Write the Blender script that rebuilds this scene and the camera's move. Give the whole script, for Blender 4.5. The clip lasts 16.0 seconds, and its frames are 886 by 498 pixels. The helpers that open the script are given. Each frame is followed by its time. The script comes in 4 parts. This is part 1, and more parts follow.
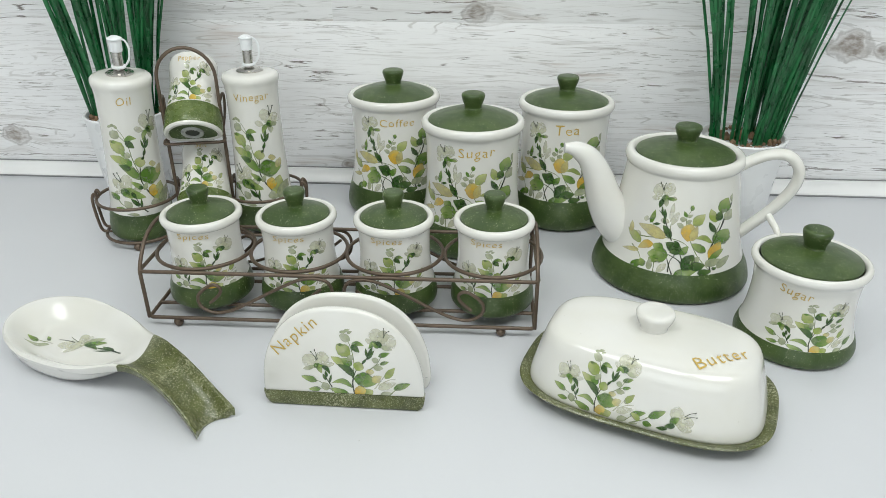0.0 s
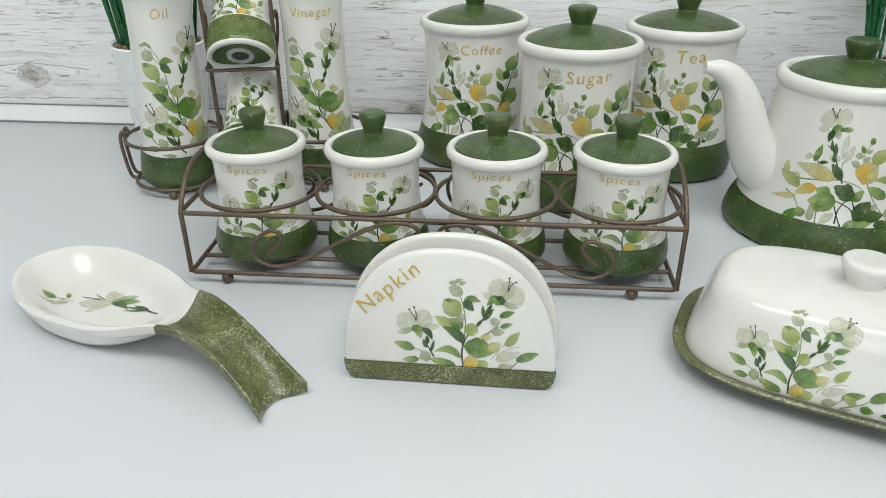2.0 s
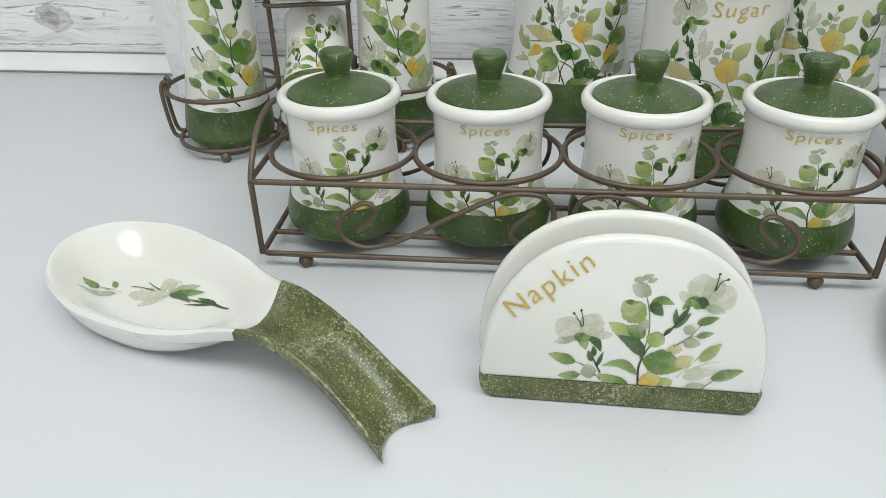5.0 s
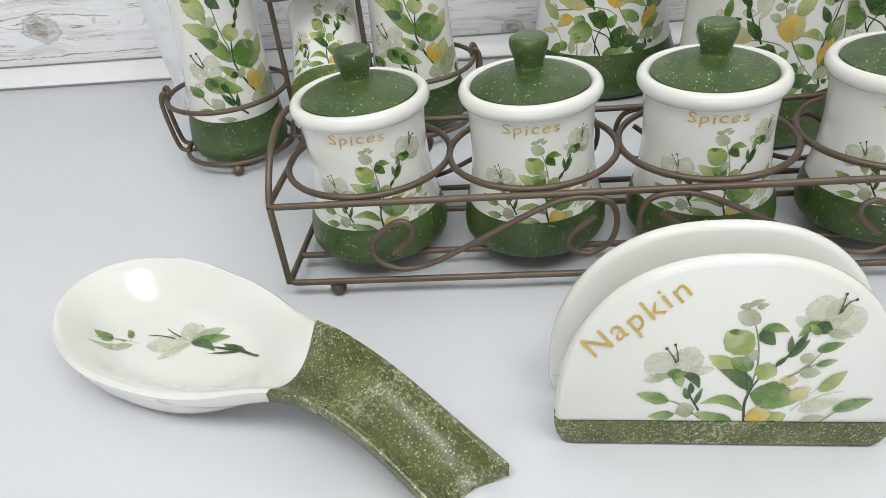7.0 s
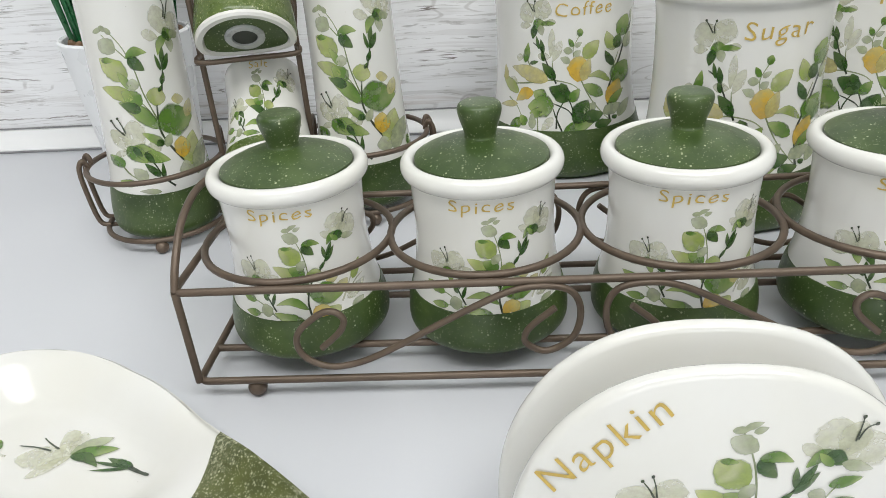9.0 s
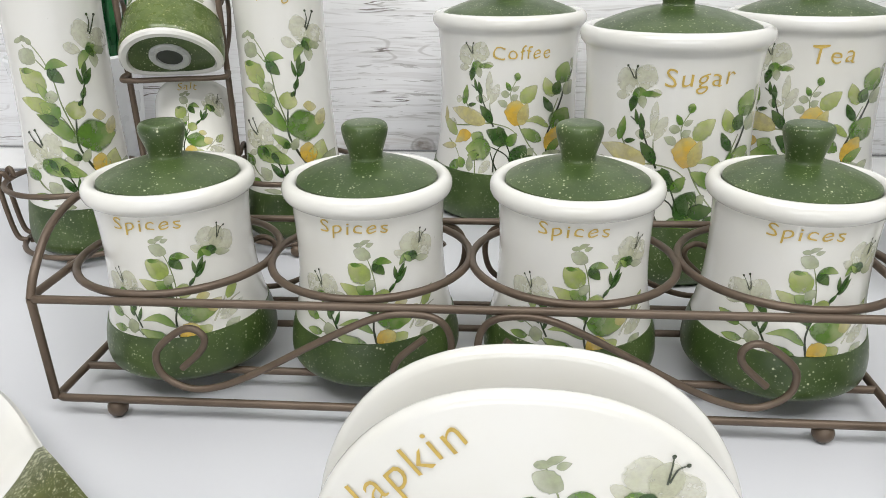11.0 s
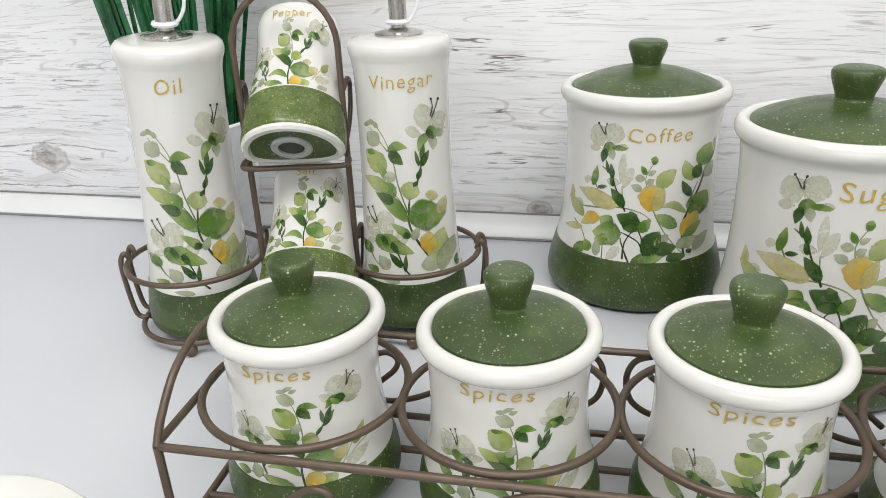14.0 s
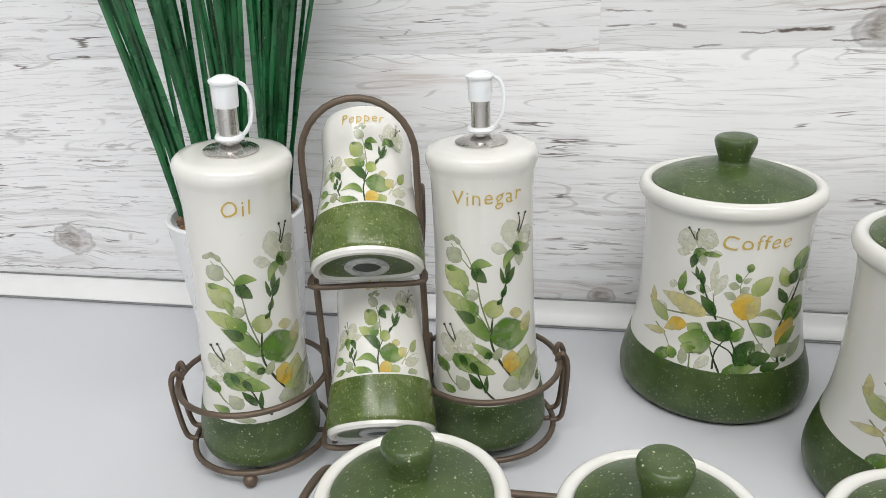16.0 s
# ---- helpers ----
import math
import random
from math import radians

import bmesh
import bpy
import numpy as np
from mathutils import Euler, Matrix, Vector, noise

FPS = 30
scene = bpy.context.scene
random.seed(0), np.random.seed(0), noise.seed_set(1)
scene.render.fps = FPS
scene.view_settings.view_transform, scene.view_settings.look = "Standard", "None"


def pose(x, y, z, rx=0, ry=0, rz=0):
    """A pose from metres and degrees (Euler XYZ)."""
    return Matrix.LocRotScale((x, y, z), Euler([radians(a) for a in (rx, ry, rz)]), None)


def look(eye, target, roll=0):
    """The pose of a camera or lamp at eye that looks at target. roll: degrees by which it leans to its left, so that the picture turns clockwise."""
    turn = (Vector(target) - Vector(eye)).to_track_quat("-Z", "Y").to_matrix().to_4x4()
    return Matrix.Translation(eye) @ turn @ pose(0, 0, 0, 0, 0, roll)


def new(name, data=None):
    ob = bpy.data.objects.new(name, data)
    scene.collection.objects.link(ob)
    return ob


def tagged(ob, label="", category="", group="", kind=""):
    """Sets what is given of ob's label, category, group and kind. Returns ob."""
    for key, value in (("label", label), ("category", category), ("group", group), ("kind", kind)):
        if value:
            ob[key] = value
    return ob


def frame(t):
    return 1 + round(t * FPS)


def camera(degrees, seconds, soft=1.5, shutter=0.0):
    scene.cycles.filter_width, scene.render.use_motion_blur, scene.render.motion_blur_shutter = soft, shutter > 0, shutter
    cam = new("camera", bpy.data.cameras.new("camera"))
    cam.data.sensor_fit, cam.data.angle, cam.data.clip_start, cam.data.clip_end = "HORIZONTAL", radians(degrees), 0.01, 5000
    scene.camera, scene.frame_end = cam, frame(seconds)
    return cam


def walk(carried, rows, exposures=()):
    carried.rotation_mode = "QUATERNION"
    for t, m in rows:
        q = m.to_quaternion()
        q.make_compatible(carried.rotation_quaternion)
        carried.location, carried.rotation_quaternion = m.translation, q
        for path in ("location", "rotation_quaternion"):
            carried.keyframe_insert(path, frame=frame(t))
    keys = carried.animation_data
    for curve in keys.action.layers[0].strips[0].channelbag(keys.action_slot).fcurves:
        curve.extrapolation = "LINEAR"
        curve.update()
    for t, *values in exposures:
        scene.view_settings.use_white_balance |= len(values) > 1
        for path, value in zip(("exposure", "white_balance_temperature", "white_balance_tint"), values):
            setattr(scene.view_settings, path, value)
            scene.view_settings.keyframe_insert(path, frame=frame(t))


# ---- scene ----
cam = camera(62.8, 16.0, soft=0.75)
PATH = [
    (0, (0.109, 0.07, 0.352), (-0.004, 1.844, -0.564), -0.2),
    (0.5, (0.079, 0.094, 0.335), (-0.052, 1.864, -0.586), -0.1),
    (1, (0.064, 0.118, 0.309), (-0.089, 1.881, -0.623), -0.1),
    (1.5, (0.056, 0.139, 0.284), (-0.105, 1.898, -0.655), -0.2),
    (2, (0.036, 0.162, 0.262), (-0.125, 1.922, -0.674), -0.4),
    (2.5, (0.018, 0.182, 0.25), (-0.122, 1.942, -0.689), -0.5),
    (3, (0.003, 0.202, 0.235), (-0.116, 1.965, -0.701), -0.3),
    (3.5, (-0.006, 0.211, 0.223), (-0.122, 1.967, -0.727), 0.0),
    (4, (-0.015, 0.228, 0.22), (-0.149, 1.967, -0.758), 0.2),
    (4.5, (-0.024, 0.24, 0.218), (-0.188, 1.959, -0.791), -0.2),
    (5, (-0.039, 0.248, 0.227), (-0.228, 1.944, -0.816), -1.1),
    (5.2, (-0.042, 0.251, 0.232), (-0.242, 1.935, -0.829), -1.8),
    (7.3, (-0.06, 0.312, 0.224), (-0.283, 1.94, -0.916), -7.8),
    (7.5, (-0.061, 0.32, 0.226), (-0.267, 1.94, -0.929), -8.0),
    (8, (-0.054, 0.328, 0.214), (-0.258, 2.007, -0.854), -6.9),
    (8.5, (-0.052, 0.34, 0.208), (-0.227, 2.065, -0.79), -5.7),
    (10.8, (-0.008, 0.35, 0.181), (-0.151, 2.181, -0.611), -0.9),
    (11, (0.001, 0.353, 0.181), (-0.162, 2.184, -0.607), -1.0),
    (11.5, (0.02, 0.361, 0.181), (-0.169, 2.187, -0.611), -1.4),
    (12, (0.037, 0.373, 0.183), (-0.171, 2.19, -0.626), -1.9),
    (12.5, (0.04, 0.381, 0.189), (-0.198, 2.187, -0.636), -2.3),
    (13, (0.026, 0.383, 0.201), (-0.256, 2.181, -0.628), -2.5),
    (13.5, (-0.001, 0.391, 0.211), (-0.341, 2.181, -0.614), -2.4),
    (14, (-0.027, 0.399, 0.228), (-0.419, 2.185, -0.581), -2.3),
    (14.5, (-0.05, 0.404, 0.247), (-0.473, 2.187, -0.553), -2.4),
    (15, (-0.061, 0.419, 0.249), (-0.487, 2.206, -0.54), -2.5),
    (15.5, (-0.072, 0.431, 0.259), (-0.475, 2.229, -0.52), -2.6),
    (16, (-0.085, 0.44, 0.267), (-0.447, 2.251, -0.499), -2.6),
]
walk(cam, [(t, look(eye, target, roll)) for t, eye, target, roll in PATH],
     [(0, -0.03, 6380, 4), (5, 0.02, 6350, 4), (7.5, 0.13, 6400, 8), (8.5, 0.16, 6400, 8), (11, 0.28, 6500, 10), (12.5, 0.32, 6500, 10), (13.5, 0.34, 6500, 10), (14.5, 0.15, 6500, 10), (16, 0.14, 6500, 10)])

# ---------------------------------------------------------------- light
world = bpy.data.worlds.new("room_air")
scene.world = world
world.use_nodes = True
world.node_tree.nodes["Background"].inputs[0].default_value = (0.80, 0.86, 1.0, 1)
world.node_tree.nodes["Background"].inputs[1].default_value = 0.10


def area_lamp(name, eye, target, sx, sy, watts, colour):
    data = bpy.data.lights.new(name, "AREA")
    data.shape, data.size, data.size_y, data.energy, data.color = "RECTANGLE", sx, sy, watts, colour
    ob = new(name, data)
    ob.matrix_world = look(eye, target)
    return ob


area_lamp("ceiling_lamp", (-0.40, -0.02, 1.62), (-0.15, 0.62, 0.0), 1.0, 0.75, 15.0, (1.0, 0.995, 0.98))
area_lamp("ceiling_lamp", (0.65, 0.02, 1.62), (0.35, 0.65, 0.0), 1.0, 0.75, 15.8, (1.0, 0.995, 0.98))
# Added soft fill from behind the view, brightens upright faces; no window stands there.
area_lamp("front_fill", (-0.1, -2.1, 0.70), (0.0, 0.7, 0.05), 2.4, 1.4, 23.0, (0.965, 0.985, 1.0))

# ---------------------------------------------------------------- materials


class Nodes:
    """A small writer of node materials."""

    def __init__(self, name):
        self.mat = bpy.data.materials.new(name)
        self.mat.use_nodes = True
        self.tree = self.mat.node_tree
        self.bsdf = self.tree.nodes["Principled BSDF"]

    def add(self, kind, **sockets):
        node = self.tree.nodes.new(kind)
        for key, value in sockets.items():
            self.put(node.inputs[key.replace("_", " ")], value)
        return node

    def put(self, socket, value):
        if isinstance(value, bpy.types.NodeSocket):
            self.tree.links.new(value, socket)
        else:
            socket.default_value = value

    def coords(self, scale=(1, 1, 1), shuffle=0.0):
        co = self.add("ShaderNodeTexCoord").outputs["Object"]
        if shuffle:
            rnd = self.add("ShaderNodeObjectInfo").outputs["Random"]
            off = self.math("MULTIPLY", rnd, shuffle)
            co = self.vec("ADD", co, self.add("ShaderNodeCombineXYZ", X=off, Y=off, Z=off).outputs[0])
        return self.vec("MULTIPLY", co, scale)

    def vec(self, op, a, b):
        node = self.add("ShaderNodeVectorMath")
        node.operation = op
        self.put(node.inputs[0], a), self.put(node.inputs[1], b)
        return node.outputs[0]

    def math(self, op, a, b=0.0, clamp=False):
        node = self.add("ShaderNodeMath")
        node.operation, node.use_clamp = op, clamp
        self.put(node.inputs[0], a), self.put(node.inputs[1], b)
        return node.outputs[0]

    def noise(self, co, scale, detail=3.0, rough=0.5, distort=0.0):
        node = self.add("ShaderNodeTexNoise", Vector=co, Scale=scale, Detail=detail, Roughness=rough, Distortion=distort)
        return node.outputs[0]

    def ramp(self, value, lo, hi, out_lo=0.0, out_hi=1.0, smooth=True):
        node = self.add("ShaderNodeMapRange")
        node.interpolation_type = "SMOOTHSTEP" if smooth else "LINEAR"
        self.put(node.inputs[0], value)
        for i, v in enumerate((lo, hi, out_lo, out_hi)):
            node.inputs[i + 1].default_value = v
        return node.outputs[0]

    def mix(self, fac, a, b, blend="MIX"):
        node = self.add("ShaderNodeMix")
        node.data_type, node.blend_type = "RGBA", blend
        self.put(node.inputs[0], fac), self.put(node.inputs[6], a), self.put(node.inputs[7], b)
        return node.outputs[2]

    def bump(self, height, strength, distance):
        node = self.add("ShaderNodeBump", Height=height, Strength=strength, Distance=distance)
        self.put(self.bsdf.inputs["Normal"], node.outputs[0])

    def done(self, colour=None, rough=None, metal=None, coat=None, coat_rough=0.05):
        for key, value in (("Base Color", colour), ("Roughness", rough), ("Metallic", metal), ("Coat Weight", coat)):
            if value is not None:
                self.put(self.bsdf.inputs[key], value)
        if coat:
            self.bsdf.inputs["Coat Roughness"].default_value = coat_rough
        return self.mat


def rgb(r, g, b):
    return (r, g, b, 1.0)


def ceramic(name, colour, rough):
    n = Nodes(name)
    co = n.coords(shuffle=7.0)
    tone = n.ramp(n.noise(co, 28, 3), 0.3, 0.7)
    warm = tuple(c * k for c, k in zip(colour, (0.98, 0.975, 0.95)))
    base = n.mix(tone, rgb(*colour), rgb(*warm))
    spot = n.add("ShaderNodeTexVoronoi", Vector=co, Scale=95.0).outputs["Distance"]
    base = n.mix(n.ramp(spot, 0.012, 0.03, 0.55, 0.0), base, rgb(0.30, 0.27, 0.2))
    n.bump(n.noise(co, 60, 2), 0.12, 0.0008)
    return n.done(base, n.ramp(n.noise(co, 120, 2), 0.3, 0.7, rough - 0.03, rough + 0.04), coat=0.35, coat_rough=0.06)


def glaze(name, deep, light, speck, dots, scale, rough, blotch):
    """Coloured glaze with pale speckles that broke through in the kiln."""
    n = Nodes(name)
    co = n.coords(shuffle=5.0)
    tone = n.ramp(n.noise(co, 55, 4, 0.6), 0.34, 0.68)
    base = n.mix(tone, rgb(*deep), rgb(*light))
    for k, s in ((1.0, scale), (0.7, scale * 2.1)):
        vor = n.add("ShaderNodeTexVoronoi", Vector=co, Scale=s)
        pick = n.add("ShaderNodeSeparateColor", Color=vor.outputs["Color"])
        dot = n.math("MULTIPLY", n.ramp(vor.outputs["Distance"], 0.20, 0.47, 1.0, 0.0), n.ramp(pick.outputs[0], 1 - dots, 1 - dots + 0.12))
        dot = n.math("MULTIPLY", dot, n.ramp(pick.outputs[1], 0.0, 1.0, 0.25, 0.85 * k, False))
        base = n.mix(dot, base, rgb(*speck))
    if blotch:
        patch = n.math("MULTIPLY", n.ramp(n.noise(co, 520, 5, 0.75), 0.48, 0.62), n.ramp(n.noise(co, 38, 3), 0.42, 0.66))
        base = n.mix(n.math("MULTIPLY", patch, blotch), base, rgb(*speck))
    n.bump(n.noise(co, 700, 3), 0.18, 0.0004)
    return n.done(base, n.ramp(n.noise(co, 90, 3), 0.3, 0.7, rough - 0.06, rough + 0.07), coat=0.10, coat_rough=0.15)


def watercolour(name, body, edge, wash, cover=(0.72, 1.0)):
    """Decal paint: pigment pools at the rim of each stroke and thins out inside it."""
    n = Nodes(name)
    uv = n.add("ShaderNodeTexCoord").outputs["UV"]
    part_uv = n.add("ShaderNodeSeparateXYZ", Vector=uv)
    co = n.coords(shuffle=3.0)
    rnd = n.add("ShaderNodeNewGeometry").outputs["Random Per Island"]
    cloud = n.noise(co, 170, 4, 0.62)
    along = n.math("ADD", part_uv.outputs[0], n.ramp(cloud, 0.25, 0.75, -0.45, 0.45, False))
    flank = n.math("MULTIPLY", part_uv.outputs[1], n.ramp(rnd, 0.0, 1.0, -0.30, 0.30, False))
    thin = n.math("ADD", n.math("ADD", n.ramp(along, 0.15, 1.0, 0.0, 0.85), flank), n.ramp(rnd, 0.0, 1.0, -0.35, 0.30, False), True)
    base = n.mix(thin, rgb(*body), rgb(*wash))
    rim = n.ramp(n.math("ABSOLUTE", part_uv.outputs[1]), 0.62, 1.0, 0.0, 0.75)
    base = n.mix(n.math("MULTIPLY", rim, n.ramp(cloud, 0.35, 0.6)), base, rgb(*edge))
    veil = n.ramp(cloud, 0.3, 0.66, cover[1], cover[0])
    soft = n.math("MULTIPLY", n.ramp(n.math("ABSOLUTE", part_uv.outputs[1]), 0.86, 1.0, 1.0, 0.35), n.ramp(part_uv.outputs[0], 0.90, 1.0, 1.0, 0.55))
    n.put(n.bsdf.inputs["Alpha"], n.math("MULTIPLY", veil, soft))
    return n.done(base, 0.20, coat=0.35, coat_rough=0.06)


def plain(name, colour, rough, metal=0.0, vary=0.06, scale=60, bump=0.0):
    n = Nodes(name)
    co = n.coords(shuffle=4.0)
    dark = tuple(c * (1 - 2.2 * vary) for c in colour)
    base = n.mix(n.ramp(n.noise(co, scale, 4, 0.6), 0.3, 0.7), rgb(*dark), rgb(*colour))
    if bump:
        n.bump(n.noise(co, scale * 6, 3), 0.3, bump)
    return n.done(base, n.ramp(n.noise(co, scale * 2, 3), 0.3, 0.7, rough - 0.05, rough + 0.06), metal)


# long fissures in the timber print: from x, to x, height, slope, width, depth of tone
FISSURES = [
    (-0.073, -0.041, 0.2253, -0.03, 0.0008, 0.8), (-0.072, -0.038, 0.2163, 0.03, 0.0009, 0.8), (0.031, 0.068, 0.2113, 0.0, 0.0019, 1.0),
    (0.041, 0.096, 0.2226, 0.02, 0.0008, 0.9), (-0.110, -0.094, 0.2013, 0.0, 0.0017, 0.7), (0.064, 0.090, 0.2047, 0.01, 0.0009, 0.8),
    (-0.017, 0.003, 0.2022, 0.08, 0.0009, 0.7), (-0.030, -0.020, 0.2152, -0.1, 0.0021, 0.8), (0.010, 0.034, 0.2107, 0.03, 0.0008, 0.8),
    (-0.484, -0.450, 0.1214, 0.0, 0.0013, 0.8), (-0.488, -0.440, 0.1172, 0.0, 0.0009, 0.5), (-0.600, -0.380, 0.0262, 0.015, 0.0010, 0.7),
    (-0.560, -0.500, 0.0640, 0.10, 0.0011, 0.6), (-0.508, -0.430, 0.0632, -0.09, 0.0010, 0.6), (0.440, 0.522, 0.1462, -0.13, 0.0016, 0.8),
    (0.512, 0.620, 0.1378, -0.02, 0.0016, 0.8), (0.440, 0.600, 0.1180, -0.08, 0.0026, 0.35), (0.440, 0.500, 0.1085, -0.05, 0.0011, 0.4),
]


def laminate_wall(name):
    """Whitewashed timber print: long grain, grey fissures and a few knots."""
    n = Nodes(name)
    co = n.add("ShaderNodeTexCoord").outputs["Object"]
    rnd = n.math("MULTIPLY", n.add("ShaderNodeObjectInfo").outputs["Random"], 31.0)
    shift = n.vec("ADD", co, n.add("ShaderNodeCombineXYZ", X=rnd, Y=0.0, Z=rnd).outputs[0])
    warp = n.noise(n.vec("MULTIPLY", shift, (7, 1, 16)), 1.0, 2)
    # the grain runs round the knots
    swirl, cores, rings = None, None, None
    flat = n.vec("MULTIPLY", co, (1.0, 0.0, 1.0))
    for kx, kz, size in ((-0.504, 0.052, 0.012), (-0.066, 0.0215, 0.0068), (0.517, 0.180, 0.017), (0.556, 0.174, 0.010), (0.095, 0.212, 0.012), (-0.88, 0.13, 0.015), (-0.18, 0.31, 0.014)):
        node = n.add("ShaderNodeVectorMath")
        node.operation = "LENGTH"
        n.put(node.inputs[0], n.vec("MULTIPLY", n.vec("SUBTRACT", flat, (kx, 0.0, kz)), (0.72, 0, 1)))
        d = n.math("DIVIDE", node.outputs["Value"], size)
        d = n.math("ADD", d, n.ramp(n.noise(flat, 55, 3), 0.2, 0.8, -0.48, 0.48, False))
        near = n.ramp(d, 0.9, 4.2, 1.0, 0.0)
        core = n.ramp(d, 0.45, 1.0, 1.0, 0.0)
        ring = n.math("MULTIPLY", n.ramp(n.math("ABSOLUTE", n.math("SUBTRACT", d, 0.95)), 0.0, 0.22, 1.0, 0.0), 0.9)
        swirl = near if swirl is None else n.math("MAXIMUM", swirl, near)
        cores = core if cores is None else n.math("MAXIMUM", cores, core)
        rings = ring if rings is None else n.math("MAXIMUM", rings, ring)
    bend = n.math("MULTIPLY", n.math("MULTIPLY", n.math("SUBTRACT", warp, 0.5), n.math("ADD", 0.012, n.math("MULTIPLY", swirl, 0.042))), 1.0)
    grain = n.vec("ADD", shift, n.add("ShaderNodeCombineXYZ", X=0.0, Y=0.0, Z=bend).outputs[0])
    broad = n.noise(n.vec("MULTIPLY", grain, (2.2, 1, 26)), 1.0, 4, 0.6)
    fine = n.noise(n.vec("MULTIPLY", grain, (9, 1, 260)), 1.0, 4, 0.65)
    line = n.noise(n.vec("MULTIPLY", grain, (6.5, 1, 120)), 1.0, 3, 0.55)
    flake = n.noise(n.vec("MULTIPLY", grain, (24, 1, 330)), 1.0, 4, 0.6)
    where = n.ramp(n.noise(n.vec("MULTIPLY", shift, (3.4, 1, 11)), 1.0, 3), 0.38, 0.62)
    base = n.mix(n.ramp(broad, 0.32, 0.68), rgb(0.80, 0.80, 0.81), rgb(0.86, 0.86, 0.868))
    base = n.mix(n.math("MULTIPLY", n.ramp(fine, 0.53, 0.62), 0.26), base, rgb(0.50, 0.48, 0.46))
    streak = n.math("MULTIPLY", n.ramp(line, 0.61, 0.64), n.math("ADD", 0.02, n.math("MULTIPLY", where, 0.30)))
    base = n.mix(streak, base, rgb(0.33, 0.31, 0.295))
    chips = n.math("MULTIPLY", n.ramp(flake, 0.615, 0.635), where)
    base = n.mix(n.math("MULTIPLY", chips, 0.52), base, rgb(0.21, 0.19, 0.175))
    dash = n.noise(n.vec("MULTIPLY", grain, (26, 1, 430)), 1.0, 3, 0.6)
    base = n.mix(n.math("MULTIPLY", n.ramp(dash, 0.605, 0.628), n.ramp(where, 0.0, 1.0, 0.12, 0.50)), base, rgb(0.30, 0.275, 0.255))
    # growth rings cut lengthwise: thin, nearly parallel lines that open and close
    ringed = n.noise(n.vec("MULTIPLY", grain, (1.7, 1, 17)), 1.0, 2, 0.45)
    saw = n.math("FRACT", n.math("MULTIPLY", ringed, 44.0))
    thread = n.ramp(n.math("ABSOLUTE", n.math("SUBTRACT", saw, 0.5)), 0.02, 0.09, 1.0, 0.0)
    thread = n.math("MULTIPLY", thread, n.ramp(n.noise(n.vec("MULTIPLY", shift, (14, 1, 90)), 1.0, 3), 0.46, 0.58, 0.02, 0.50))
    base = n.mix(thread, base, rgb(0.40, 0.38, 0.365))
    contour = n.noise(n.vec("MULTIPLY", grain, (2.6, 1, 46)), 1.0, 4, 0.55)
    crack = n.ramp(n.math("ABSOLUTE", n.math("SUBTRACT", contour, 0.5)), 0.0, 0.006, 1.0, 0.0)
    crack = n.math("MULTIPLY", crack, n.ramp(n.noise(n.vec("MULTIPLY", shift, (9, 1, 30)), 1.0, 2), 0.50, 0.60, 0.02, 0.60))
    base = n.mix(crack, base, rgb(0.20, 0.18, 0.165))
    # a few long open splits and brown patches where the paint wore off
    split = n.noise(n.vec("MULTIPLY", grain, (4.2, 1, 64)), 1.0, 4, 0.6)
    split = n.ramp(n.math("ABSOLUTE", n.math("SUBTRACT", split, 0.5)), 0.004, 0.012, 1.0, 0.0)
    split = n.math("MULTIPLY", split, n.ramp(n.noise(n.vec("MULTIPLY", shift, (11, 1, 44)), 1.0, 2), 0.60, 0.635, 0.0, 0.9))
    base = n.mix(split, base, rgb(0.13, 0.105, 0.09))
    bare = n.math("MULTIPLY", n.ramp(n.noise(n.vec("MULTIPLY", shift, (5, 1, 26)), 1.0, 3), 0.60, 0.72), n.ramp(fine, 0.42, 0.60, 0.1, 0.55))
    base = n.mix(bare, base, rgb(0.50, 0.41, 0.36))
    halo = n.math("MULTIPLY", swirl, n.ramp(line, 0.46, 0.62, 0.0, 0.38))
    base = n.mix(halo, base, rgb(0.42, 0.39, 0.365))
    base = n.mix(n.math("MULTIPLY", cores, n.ramp(n.noise(n.vec("MULTIPLY", flat, (1, 1, 2.2)), 110, 3, 0.6), 0.3, 0.7, 0.45, 0.95)), base, rgb(0.24, 0.20, 0.17))
    base = n.mix(n.math("MULTIPLY", rings, 0.50), base, rgb(0.20, 0.175, 0.155))
    place = n.add("ShaderNodeSeparateXYZ", Vector=co)
    waver = n.ramp(n.noise(flat, 60, 3, 0.6), 0.2, 0.8, -0.0016, 0.0016, False)
    torn = n.ramp(n.noise(n.vec("MULTIPLY", flat, (70, 1, 240)), 1.0, 3), 0.36, 0.52, 0.25, 1.0)
    gaps = None
    for x0, x1, z, slope, wide, tone in FISSURES:
        along = n.math("SUBTRACT", place.outputs[0], (x0 + x1) / 2)
        up = n.math("ADD", n.math("SUBTRACT", place.outputs[2], z), n.math("ADD", n.math("MULTIPLY", along, -slope), waver))
        gap = n.math("MULTIPLY", n.ramp(n.math("ABSOLUTE", up), 0.3 * wide, 0.8 * wide, tone, 0.0), n.ramp(n.math("ABSOLUTE", along), 0.38 * (x1 - x0), 0.5 * (x1 - x0), 1.0, 0.0))
        gaps = gap if gaps is None else n.math("MAXIMUM", gaps, gap)
    base = n.mix(n.math("MULTIPLY", gaps, torn), base, rgb(0.145, 0.115, 0.10))
    n.bump(n.math("SUBTRACT", n.math("MULTIPLY", fine, 0.5), n.math("ADD", chips, streak)), 0.25, 0.0006)
